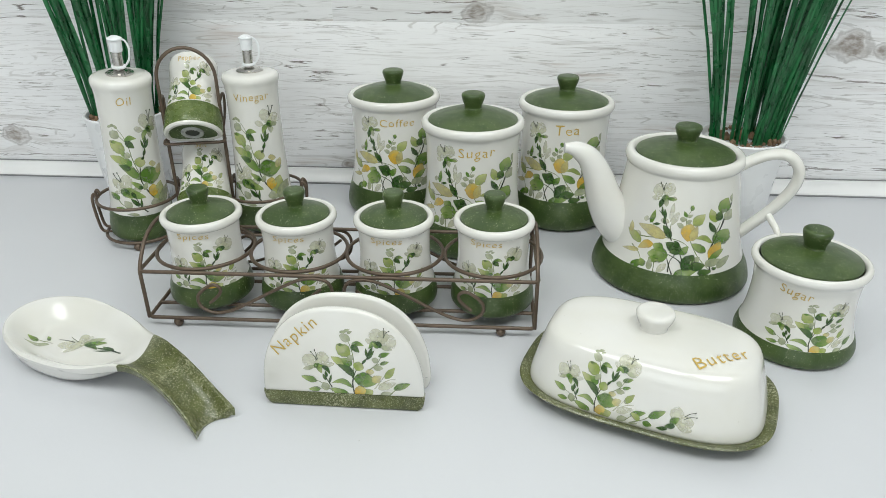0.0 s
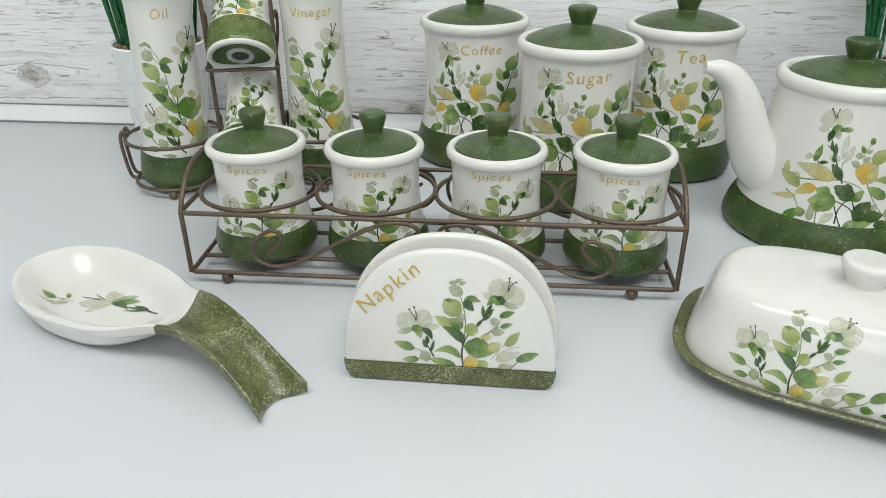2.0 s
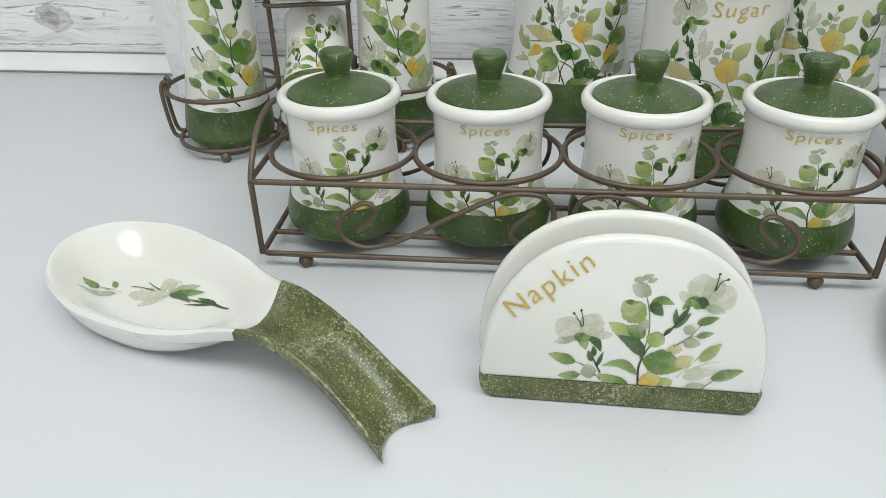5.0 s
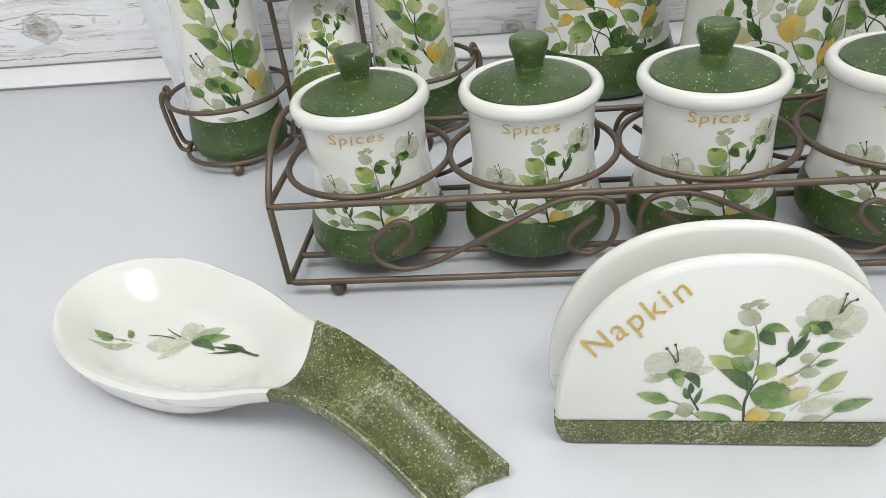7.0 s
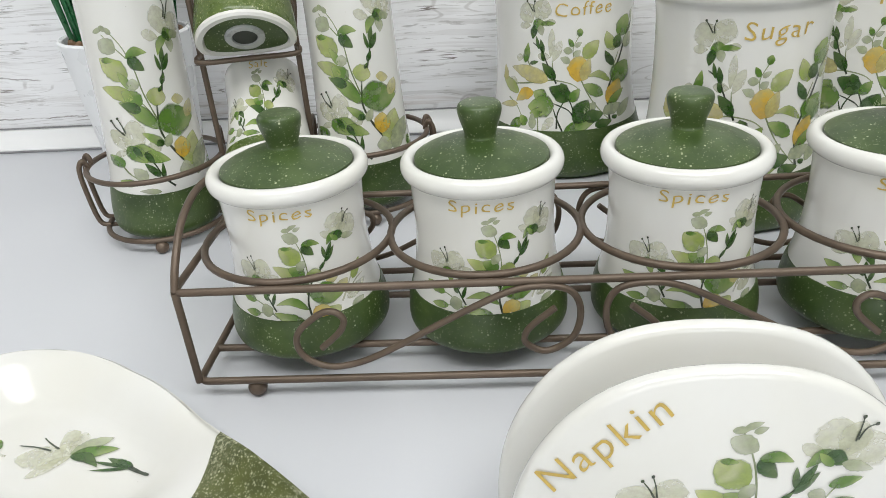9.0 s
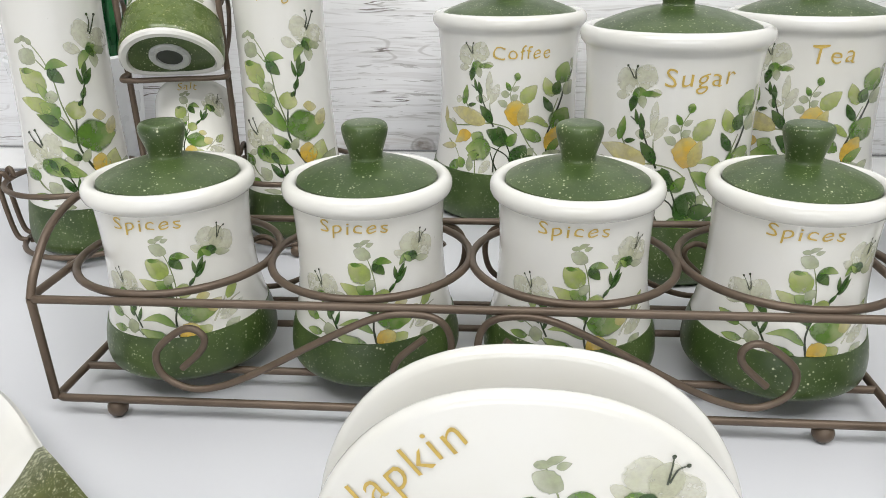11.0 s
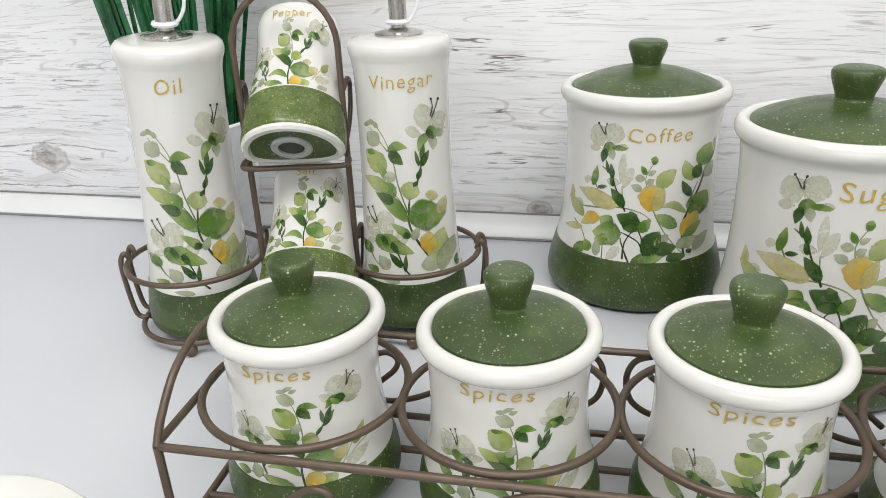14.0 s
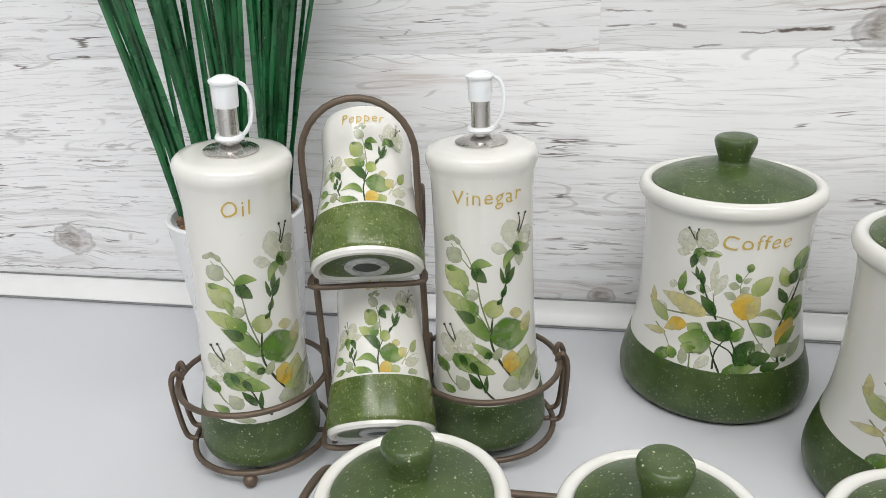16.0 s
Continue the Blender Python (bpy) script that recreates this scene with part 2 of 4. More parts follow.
    return n.done(base, 0.42)


WHITE = ceramic("cream_ceramic", (0.735, 0.728, 0.698), 0.15)
GREEN = glaze("green_glaze", (0.034, 0.064, 0.013), (0.060, 0.097, 0.024), (0.58, 0.60, 0.40), 0.15, 760, 0.38, 0.0)
OLIVE = glaze("olive_glaze", (0.049, 0.060, 0.011), (0.094, 0.108, 0.026), (0.50, 0.50, 0.34), 0.50, 820, 0.33, 0.80)
MOSS = glaze("moss_glaze", (0.062, 0.100, 0.017), (0.105, 0.150, 0.034), (0.60, 0.60, 0.32), 0.22, 820, 0.28, 0.10)
WIRE = plain("brown_wire", (0.135, 0.098, 0.070), 0.42, 0.35, 0.10, 90)
STEEL = plain("brushed_steel", (0.58, 0.56, 0.53), 0.22, 1.0, 0.08, 200)
PLASTIC = plain("white_plastic", (0.84, 0.86, 0.88), 0.32, 0.0, 0.02, 30)
RUBBER = plain("grey_stopper", (0.42, 0.43, 0.42), 0.30, 0.0, 0.06, 60)
# near-black colour that stands for the shade inside the stopper's hole
HOLE_SHADE = plain("hole_shade_paint", (0.03, 0.035, 0.03), 0.5)
POT = plain("white_pot", (0.80, 0.81, 0.82), 0.30, 0.0, 0.02, 25)
GOLD = plain("ochre_lettering", (0.61, 0.43, 0.095), 0.35, 0.0, 0.10, 300)
GRASS = plain("grass_blade", (0.012, 0.135, 0.038), 0.30, 0.0, 0.30, 40)
PEBBLE = plain("tan_pebble", (0.27, 0.165, 0.09), 0.6, 0.0, 0.25, 45)
TRIM = plain("white_trim", (0.80, 0.80, 0.80), 0.35, 0.0, 0.02, 12)
SEAL = plain("grey_seal", (0.23, 0.23, 0.24), 0.5)
PLASTER = plain("room_plaster", (0.74, 0.74, 0.73), 0.8, 0.0, 0.03, 3)
TIMBER = plain("room_floor_boards", (0.36, 0.28, 0.2), 0.5, 0.0, 0.1, 6)
BOARD = laminate_wall("whitewashed_laminate")

n_ = Nodes("white_tabletop")
co_ = n_.coords()
tone_ = n_.ramp(n_.noise(co_, 3.0, 3), 0.3, 0.7)
col_ = n_.mix(tone_, rgb(0.625, 0.636, 0.672), rgb(0.65, 0.66, 0.69))
dust_ = n_.add("ShaderNodeTexVoronoi", Vector=co_, Scale=34.0).outputs["Distance"]
col_ = n_.mix(n_.ramp(dust_, 0.012, 0.025, 0.45, 0.0), col_, rgb(0.35, 0.34, 0.33))
n_.bump(n_.noise(co_, 420, 3), 0.06, 0.0004)
TABLE = n_.done(col_, n_.ramp(n_.noise(co_, 5, 3), 0.3, 0.7, 0.31, 0.36))

PAINT = {
    "pale": watercolour("petal_wash", (0.60, 0.61, 0.43), (0.56, 0.57, 0.40), (0.67, 0.67, 0.53), (0.34, 0.66)),
    "pgreen": watercolour("grey_green_wash", (0.36, 0.40, 0.24), (0.26, 0.31, 0.16), (0.52, 0.54, 0.40), (0.55, 0.95)),
    "light": watercolour("yellow_green_wash", (0.28, 0.355, 0.080), (0.19, 0.27, 0.05), (0.53, 0.56, 0.24), (0.58, 0.97)),
    "mid": watercolour("leaf_wash", (0.095, 0.195, 0.026), (0.042, 0.105, 0.012), (0.36, 0.45, 0.145), (0.66, 1.0)),
    "dark": watercolour("deep_leaf_wash", (0.030, 0.082, 0.014), (0.018, 0.046, 0.010), (0.105, 0.165, 0.050), (0.85, 1.0)),
    "lemon": watercolour("lemon_wash", (0.60, 0.385, 0.045), (0.52, 0.36, 0.06), (0.63, 0.55, 0.20), (0.66, 1.0)),
    "straw": watercolour("straw_wash", (0.55, 0.49, 0.19), (0.44, 0.43, 0.16), (0.64, 0.60, 0.36), (0.55, 0.92)),
    "ink": watercolour("ink_line", (0.030, 0.042, 0.022), (0.02, 0.03, 0.015), (0.06, 0.085, 0.04), (0.9, 1.0)),
    "stem": watercolour("stem_line", (0.17, 0.21, 0.09), (0.10, 0.14, 0.05), (0.34, 0.38, 0.22), (0.75, 1.0)),
}

# ---------------------------------------------------------------- mesh helpers


def part(name, bm, material, parent=None, label="", smooth=35):
    me = bpy.data.meshes.new(name)
    bmesh.ops.recalc_face_normals(bm, faces=bm.faces)
    bm.to_mesh(me)
    bm.free()
    me.materials.append(material)
    if smooth:
        me.polygons.foreach_set("use_smooth", [True] * len(me.polygons))
        me.set_sharp_from_angle(angle=radians(smooth))
    ob = new(name, me)
    if parent:
        ob.parent = parent
    if label:
        ob["label"] = label
    return ob


def thing(name, m, label, category, group="", kind=""):
    ob = new(name)
    ob.empty_display_size = 0.02
    ob.matrix_world = m
    return tagged(ob, label, category, group, kind)


def spline(points, n=6, closed=False):
    """Points of a smooth curve through the given ones."""
    p = [Vector(q) for q in points]
    out, m = [], len(p)
    for i in range(m if closed else m - 1):
        a, b, c, d = (p[(i + k) % m] if closed else p[min(max(i + k, 0), m - 1)] for k in (-1, 0, 1, 2))
        for k in range(n):
            t = k / n
            out.append(0.5 * (2 * b + (c - a) * t + (2 * a - 5 * b + 4 * c - d) * t * t + (3 * b - a - 3 * c + d) * t ** 3))
    if not closed:
        out.append(p[-1])
    return out


def lathe(profile, seg=128, bm=None, centre=(0, 0)):
    """A turned body from (radius, height) pairs; a radius of 0 closes it."""
    bm = bm or bmesh.new()
    rings = []
    for r, z in profile:
        if r < 1e-6:
            rings.append([bm.verts.new((centre[0], centre[1], z))])
        else:
            rings.append([bm.verts.new((centre[0] + r * math.cos(2 * math.pi * i / seg), centre[1] + r * math.sin(2 * math.pi * i / seg), z)) for i in range(seg)])
    for a, b in zip(rings, rings[1:]):
        for i in range(seg):
            j = (i + 1) % seg
            vs = [a[i % len(a)], a[j % len(a)], b[j % len(b)], b[i % len(b)]]
            vs = [v for k, v in enumerate(vs) if v not in vs[:k]]
            if len(vs) > 2:
                bm.faces.new(vs)
    return bm


def tube(points, radius, seg=10, closed=False, bm=None):
    """A round wire along points; radius is one number or one for each point."""
    bm = bm or bmesh.new()
    p = [Vector(q) for q in points]
    m = len(p)
    rad = radius if isinstance(radius, (list, tuple)) else [radius] * m
    rings, side = [], None
    for i in range(m):
        a = p[(i - 1) % m] if closed or i else p[0]
        b = p[(i + 1) % m] if closed or i < m - 1 else p[-1]
        d = (b - a).normalized()
        if side is None:
            side = d.orthogonal().normalized()
        side = (side - d * side.dot(d)).normalized()
        up = d.cross(side)
        rings.append([bm.verts.new(p[i] + rad[i] * (side * math.cos(2 * math.pi * k / seg) + up * math.sin(2 * math.pi * k / seg))) for k in range(seg)])
    for i in range(m if closed else m - 1):
        a, b = rings[i], rings[(i + 1) % m]
        off = 0
        if closed and i == m - 1:
            off = min(range(seg), key=lambda o: (a[0].co - b[o].co).length)
        for k in range(seg):
            bm.faces.new((a[k], a[(k + 1) % seg], b[(k + 1 + off) % seg], b[(k + off) % seg]))
    if not closed:
        bm.faces.new(rings[0][::-1]), bm.faces.new(rings[-1])
    return bm


def ball(centre, r, seg=16):
    bm = bmesh.new()
    bmesh.ops.create_uvsphere(bm, u_segments=seg, v_segments=seg // 2 + 2, radius=r, matrix=Matrix.Translation(centre))
    return bm


def block(x0, x1, y0, y1, z0, z1, bevel=0.0):
    bm = bmesh.new()
    m = Matrix.LocRotScale(((x0 + x1) / 2, (y0 + y1) / 2, (z0 + z1) / 2), None, (x1 - x0, y1 - y0, z1 - z0))
    bmesh.ops.create_cube(bm, size=1, matrix=m)
    if bevel:
        bmesh.ops.bevel(bm, geom=bm.edges[:], offset=bevel, segments=3, affect="EDGES", profile=0.5)
    return bm


def radius_at(profile, z):
    """The outer radius of a turned profile at a height (the profile climbs)."""
    for (r0, z0), (r1, z1) in zip(profile, profile[1:]):
        if z0 <= z <= z1 and z1 > z0:
            return r0 + (r1 - r0) * (z - z0) / (z1 - z0)
    return profile[-1][0] if z > profile[-1][1] else profile[0][0]


# ---------------------------------------------------------------- painted decals


class Art:
    """Brush strokes on a flat sheet: x to the right, y up, in metres. place turns a design's own units into metres."""

    def __init__(self, place, seed):
        self.place, self.strips, self.rnd = place, [], random.Random(seed)

    def leaf(self, x, y, x1, y1, width, kind, bend=0.0, blunt=0.75):
        """One leaf or petal from its foot (x, y) to its tip (x1, y1)."""
        rows, n = [], 14
        dx, dy = (x1 - x) * (1.0 if blunt >= 0.9 else 1.05), (y1 - y) * (1.0 if blunt >= 0.9 else 1.05)
        size = math.hypot(dx, dy) or 1.0
        nx, ny = -dy / size, dx / size
        round_tip = blunt >= 0.9
        wob = [self.rnd.uniform(0.93, 1.07) for _ in range(2 * n + 2)]
        for i in range(n + 1):
            s = i / n
            w = (0.52 if round_tip else 0.50) * width * max(0.0, math.sin(math.pi * s ** blunt)) ** (0.72 if round_tip else 0.88)
            arc = bend * math.sin(math.pi * s) * size
            row = []
            for j in (-1, -0.5, 0, 0.5, 1):
                k = w * j * wob[i if j < 0 else n + 1 + i] + arc
                row.append((self.place(x + dx * s + nx * k, y + dy * s + ny * k), (s, j)))
            rows.append(row)
        self.strips.append((kind, rows))

    def line(self, kind, width, *pts):
        """A thin stroke through points; it thins out towards its end."""
        p = spline([(a, b, 0) for a, b in pts], 5)
        rows = []
        for i, q in enumerate(p):
            a, b = p[max(i - 1, 0)], p[min(i + 1, len(p) - 1)]
            d = (b - a).normalized()
            w = 0.5 * width * (1.0 - 0.45 * i / (len(p) - 1)) * self.rnd.uniform(0.85, 1.15)
            rows.append([(self.place(q.x - d.y * w * j, q.y + d.x * w * j), (i / (len(p) - 1), j)) for j in (-1, 1)])
        self.strips.append((kind, rows))
        if kind == "ink" and width < 3:
            x, y = pts[-1]
            self.leaf(x - 1.2, y - 2.2, x + 1.2, y + 2.2, 4.2, "ink", 0.0, 1.0)

    def flower(self, x, y, petals, kind="pale"):
        for x1, y1, w in petals:
            self.leaf(x, y, x1, y1, w, kind, 0.0, 1.15)

    def lay(self, name, onto, parent, label="", low=-1.0):
        """Lay the strokes on a surface: onto(u, v, lift) gives the place. low: the edge at which the print is cut off."""
        me = bpy.data.meshes.new(name)
        verts, faces, uvs, mats, kinds = [], [], [], [], []
        for k, (kind, rows) in enumerate(self.strips):
            if max(q[1] for row in rows for q, _ in row) <= low:
                continue
            if kind not in kinds:
                kinds.append(kind)
            lift = 0.00006 + 0.0000040 * k
            base, wide = len(verts), len(rows[0])
            for row in rows:
                verts += [onto(q[0], max(low, q[1]), lift) for q, _ in row]
            flat = [uv for row in rows for _, uv in row]
            for i in range(len(rows) - 1):
                for j in range(wide - 1):
                    quad = (i * wide + j, i * wide + j + 1, (i + 1) * wide + j + 1, (i + 1) * wide + j)
                    faces.append(tuple(base + q for q in quad))
                    uvs += [flat[q] for q in quad]
                    mats.append(kinds.index(kind))
        me.from_pydata(verts, [], faces)
        layer = me.uv_layers.new(name="stroke")
        layer.data.foreach_set("uv", [c for uv in uvs for c in uv])
        for kind in kinds:
            me.materials.append(PAINT[kind])
        me.polygons.foreach_set("material_index", mats)
        me.polygons.foreach_set("use_smooth", [True] * len(faces))
        ob = new(name, me)
        ob.parent = parent
        ob["kind"] = "stuff"
        if label:
            ob["label"] = label
        return ob


def letters(word, size):
    """The outline of a word in the built-in font, centred, as vertices and faces."""
    curve = bpy.data.curves.new("word", "FONT")
    curve.body, curve.size, curve.align_x, curve.resolution_u = word, size, "CENTER", 3
    curve.offset, curve.shear, curve.space_character = -0.005 * size, 0.08, 1.12
    ob = new("word", curve)
    me = ob.evaluated_get(bpy.context.evaluated_depsgraph_get()).to_mesh()
    out = [(v.co.x, v.co.y) for v in me.vertices], [tuple(p.vertices) for p in me.polygons]
    bpy.data.objects.remove(ob)
    bpy.data.curves.remove(curve)
    return out


def lettering(word, size, onto, parent, u=0.0, v=0.0, turn=0.0, squat=1.0):
    """A word written on a surface, with the uneven line of handwriting."""
    pts, faces = letters(word, size)
    a, verts = radians(turn), []
    for x, y in pts:
        y = squat * y + 0.035 * size * math.sin(9.0 * x / size + len(word))
        verts.append(onto(u + x * math.cos(a) - y * math.sin(a), v + x * math.sin(a) + y * math.cos(a), 0.00040))
    me = bpy.data.meshes.new("lettering")
    me.from_pydata(verts, [], faces)
    me.materials.append(GOLD)
    ob = new("lettering", me)
    ob.parent = parent
    ob["label"] = 'ochre handwritten word "%s"' % word
    return ob


def round_onto(profile, facing):
    """Wrap a sheet round a turned body; facing: degrees of the sheet's middle."""
    mean = sum(r for r, _ in profile) / len(profile)

    def onto(u, v, lift):
        r = radius_at(profile, v)
        a = radians(facing) + u / mean
        return ((r + lift) * math.cos(a), (r + lift) * math.sin(a), v)
    return onto


def spray(art, twig=True):
    """The slim spray with two white blossoms and a lemon."""
    a = art
    a.leaf(-100, 80, -146, 113, 46, "pale", 0.0, 1.15), a.leaf(-96, 81, -82, 130, 42, "pale", 0.0, 1.15), a.leaf(-100, 84, -52, 93, 17, "pale", 0.0, 1.15)
    a.leaf(-108, 83, -148, 72, 14, "pale", 0.0, 1.15)
    a.leaf(72, 156, 73, 207, 44, "pale", 0.0, 1.15), a.leaf(86, 154, 126, 182, 48, "pale", 0.0, 1.15), a.leaf(67, 156, 40, 174, 16, "pale", 0.0, 1.15)
    a.leaf(84, 157, 98, 202, 34, "pale", 0.0, 1.15)
    a.line("stem", 3, (-2, 50), (4, 100), (-4, 150), (-22, 193)), a.line("stem", 3, (-3, 50), (-10, 90), (-22, 109)), a.line("ink", 4.5, (0, -2), (-4, 32), (2, 60), (13, 83))
    a.line("stem", 3, (-64, 5), (-91, 29), (-118, 40)), a.line("stem", 3, (-74, 13), (-103, 13))
    a.line("pale", 4, (60, 19), (80, 46), (100, 74)), a.line("pale", 4, (72, 31), (102, 49), (124, 54))
    a.line("ink", 4, (-66, 19), (-76, 37), (-86, 56)), a.line("ink", 4, (24, 91), (37, 107), (48, 124), (58, 141))
    a.leaf(-32, 190, -13, 192, 10, "pgreen"), a.leaf(-20, 193, -2, 200, 9, "pgreen"), a.leaf(-10, 188, 4, 194, 9, "pgreen")
    a.leaf(-2, 166, -33, 181, 25, "pgreen", 0, 0.95)
    a.leaf(-7, 119, -44, 154, 40, "light", 0, 0.9), a.leaf(-40, 153, -20, 151, 9, "mid"), a.leaf(-20, 89, -61, 114, 26, "light")
    a.leaf(-2, 91, -31, 110, 28, "mid"), a.leaf(-14, 103, 1, 123, 18, "pgreen", 0, 1.0)
    a.leaf(3, 56, -44, 90, 24, "dark", -0.1), a.leaf(0, 154, 21, 132, 21, "dark"), a.leaf(0, 156, 35, 152, 16, "mid", 0.12)
    a.leaf(1, 94, 32, 83, 30, "light", 0, 1.0), a.leaf(36, 72, 62, 73, 18, "straw", 0, 1.0), a.leaf(0, 50, 66, 39, 50, "mid", 0.02, 0.85)
    a.leaf(54, 42, 81, 60, 26, "straw")
    a.leaf(20, -5, 56, 13, 28, "light", 0, 0.9), a.leaf(0, 2, 34, 18, 34, "lemon", 0, 1.0)
    a.leaf(-4, 20, -64, 31, 19, "mid", -0.22), a.leaf(-16, -3, -69, 16, 26, "mid", 0.05), a.leaf(-109, 36, -154, 49, 22, "mid")
    a.leaf(-100, 12, -136, 8, 17, "mid"), a.leaf(-82, 6, -89, 34, 26, "pgreen", 0, 1.0)
    a.leaf(-104, 91, -94, 62, 18, "mid"), a.leaf(-116, 83, -138, 71, 12, "pgreen"), a.leaf(-93, 86, -70, 60, 15, "dark", 0.15)
    a.leaf(-116, 84, -89, 85, 18, "mid")
    a.leaf(-82, 40, -90, 60, 11, "dark"), a.leaf(-79, 50, -82, 69, 10, "dark"), a.leaf(-73, 31, -65, 59, 8, "dark")
    a.leaf(80, 164, 50, 145, 17, "mid", -0.15), a.leaf(68, 164, 90, 150, 20, "dark"), a.leaf(84, 151, 116, 144, 15, "pgreen")
    a.leaf(76, 147, 60, 163, 12, "mid")
    a.leaf(42, 111, 64, 139, 12, "dark"), a.leaf(47, 122, 60, 149, 10, "dark"), a.leaf(43, 118, 40, 145, 9, "dark")
    a.leaf(28, 98, 41, 113, 8, "dark")
    a.leaf(92, 54, 121, 88, 22, "light"), a.leaf(70, 20, 124, 42, 24, "pale")
    a.leaf(76, -4, 108, 9, 23, "pgreen")
    a.line("ink", 2.4, (-104, 103), (-111, 116), (-119, 127)), a.line("ink", 2.4, (-102, 105), (-104, 119), (-108, 133)), a.line("ink", 2.4, (94, 180), (100, 194), (109, 199))
    a.line("ink", 2.4, (92, 178), (94, 192), (95, 207))
    if twig:
        a.line("stem", 3, (46, 78), (70, 98), (88, 130)), a.line("stem", 2.5, (68, 95), (84, 102)), a.line("stem", 3.5, (102, -1), (116, 14), (128, 26))
        a.leaf(76, 122, 108, 134, 16, "mid"), a.leaf(63, 101, 70, 119, 20, "pgreen", 0, 1.0), a.leaf(79, 98, 105, 107, 12, "mid")
        a.leaf(60, 87, 88, 86, 19, "pgreen"), a.leaf(116, 22, 164, 41, 22, "mid"), a.leaf(116, -5, 144, 0, 9, "pgreen")


def garland(art):
    """The broad spray with a lemon, big leaves and one white blossom."""
    a = art
    a.leaf(-58, 219, -76, 261, 38, "pale", 0.0, 1.15), a.leaf(-45, 221, -24, 263, 42, "pale", 0.0, 1.15), a.leaf(-60, 215, -86, 219, 16, "pale", 0.0, 1.15)
    a.leaf(-30, 217, -3, 218, 14, "pale", 0.0, 1.15)
    a.leaf(-15, 148, -12, 207, 16, "pale", 0.0, 1.15), a.leaf(-10, 140, 9, 183, 20, "pale", 0.0, 1.15), a.leaf(-16, 149, -46, 154, 18, "pale", 0.0, 1.15)
    a.leaf(-79, 153, -96, 156, 16, "pale", 0.0, 1.15), a.leaf(-93, 100, -113, 116, 16, "pale", 0.0, 1.15), a.leaf(-32, 0, -7, 27, 20, "pale", 0.0, 1.15)
    a.line("stem", 3.5, (-110, 103), (-65, 100), (-15, 103), (30, 96), (52, 82)), a.line("stem", 3.5, (53, 104), (75, 65), (108, 27)), a.line("stem", 3, (-8, 107), (-12, 145))
    a.line("stem", 2.6, (-70, 148), (-60, 129), (-54, 114))
    a.line("ink", 4, (12, -1), (-2, 28), (-8, 45)), a.line("ink", 4, (38, 21), (26, 41), (-10, 56)), a.line("ink", 4, (42, 25), (32, 52), (20, 75))
    a.line("ink", 4, (0, 4), (2, 36), (21, 67)), a.line("stem", 3, (-40, -1), (-42, 25), (-44, 39))
    a.line("ink", 4, (110, 21), (108, 79), (120, 122), (132, 159), (142, 205), (155, 257), (163, 288)), a.line("stem", 2.6, (119, 134), (130, 172)), a.line("stem", 2.6, (-112, 75), (-90, 51), (-78, 27))
    a.line("ink", 4, (-2, 96), (-15, 121), (-27, 145), (-35, 164), (-56, 181)), a.line("stem", 2.6, (40, 139), (35, 166), (50, 196))
    a.leaf(-56, 215, -28, 218, 24, "mid"), a.leaf(-51, 215, -56, 189, 17, "dark"), a.leaf(-40, 214, -34, 194, 17, "pgreen")
    a.leaf(-38, 217, -6, 216, 11, "mid")
    a.leaf(-32, 157, -38, 186, 12, "dark"), a.leaf(-42, 167, -48, 193, 8, "dark"), a.leaf(-30, 142, -37, 160, 9, "dark")
    a.leaf(-4, 104, -34, 138, 22, "dark")
    a.leaf(-74, 142, -67, 181, 17, "mid"), a.leaf(-64, 140, -44, 142, 9, "dark"), a.leaf(-20, 102, -104, 137, 34, "straw")
    a.leaf(-90, 80, -128, 123, 22, "light"), a.leaf(-120, 111, -124, 145, 12, "straw")
    a.leaf(-54, 81, -93, 65, 28, "lemon", -0.12), a.leaf(-90, 58, -130, 62, 15, "straw")
    a.leaf(-6, 51, -64, 51, 50, "mid", 0, 0.8), a.leaf(-24, 67, -54, 80, 30, "mid"), a.leaf(-32, 37, -60, 37, 24, "mid")
    a.leaf(33, 65, -17, 88, 36, "dark", 0, 0.8), a.leaf(26, 69, -2, 62, 20, "dark"), a.leaf(20, 78, 8, 97, 20, "dark")
    a.leaf(29, 59, 49, 86, 22, "mid"), a.leaf(-102, 8, -73, 29, 24, "mid"), a.leaf(-68, 12, -81, 34, 20, "mid")
    a.leaf(-52, 4, -56, 37, 18, "pgreen")
    a.leaf(16, -2, 77, 21, 28, "mid"), a.leaf(60, 34, 83, 60, 22, "pgreen"), a.leaf(38, 15, 67, 63, 40, "dark", 0, 0.85)
    a.leaf(58, 25, 97, 40, 28, "dark"), a.leaf(80, 11, 112, 26, 20, "dark")
    a.leaf(45, 100, 50, 154, 50, "lemon", 0, 1.0), a.leaf(56, 103, 71, 149, 24, "straw"), a.leaf(57, 149, 89, 186, 30, "light")
    a.leaf(47, 190, 51, 207, 14, "mid", 0, 1.0), a.leaf(35, 170, 25, 186, 12, "mid"), a.leaf(34, 162, 13, 163, 15, "pgreen", 0, 1.0)
    a.leaf(29, 140, 7, 148, 16, "pgreen"), a.leaf(39, 170, 53, 180, 10, "pgreen"), a.leaf(37, 152, 51, 163, 14, "pgreen")
    a.leaf(114, 108, 69, 111, 18, "light", -0.2), a.leaf(99, 78, 59, 95, 28, "mid")
    a.leaf(120, 104, 144, 157, 33, "mid"), a.leaf(119, 140, 103, 167, 18, "dark"), a.leaf(119, 170, 105, 205, 27, "light")
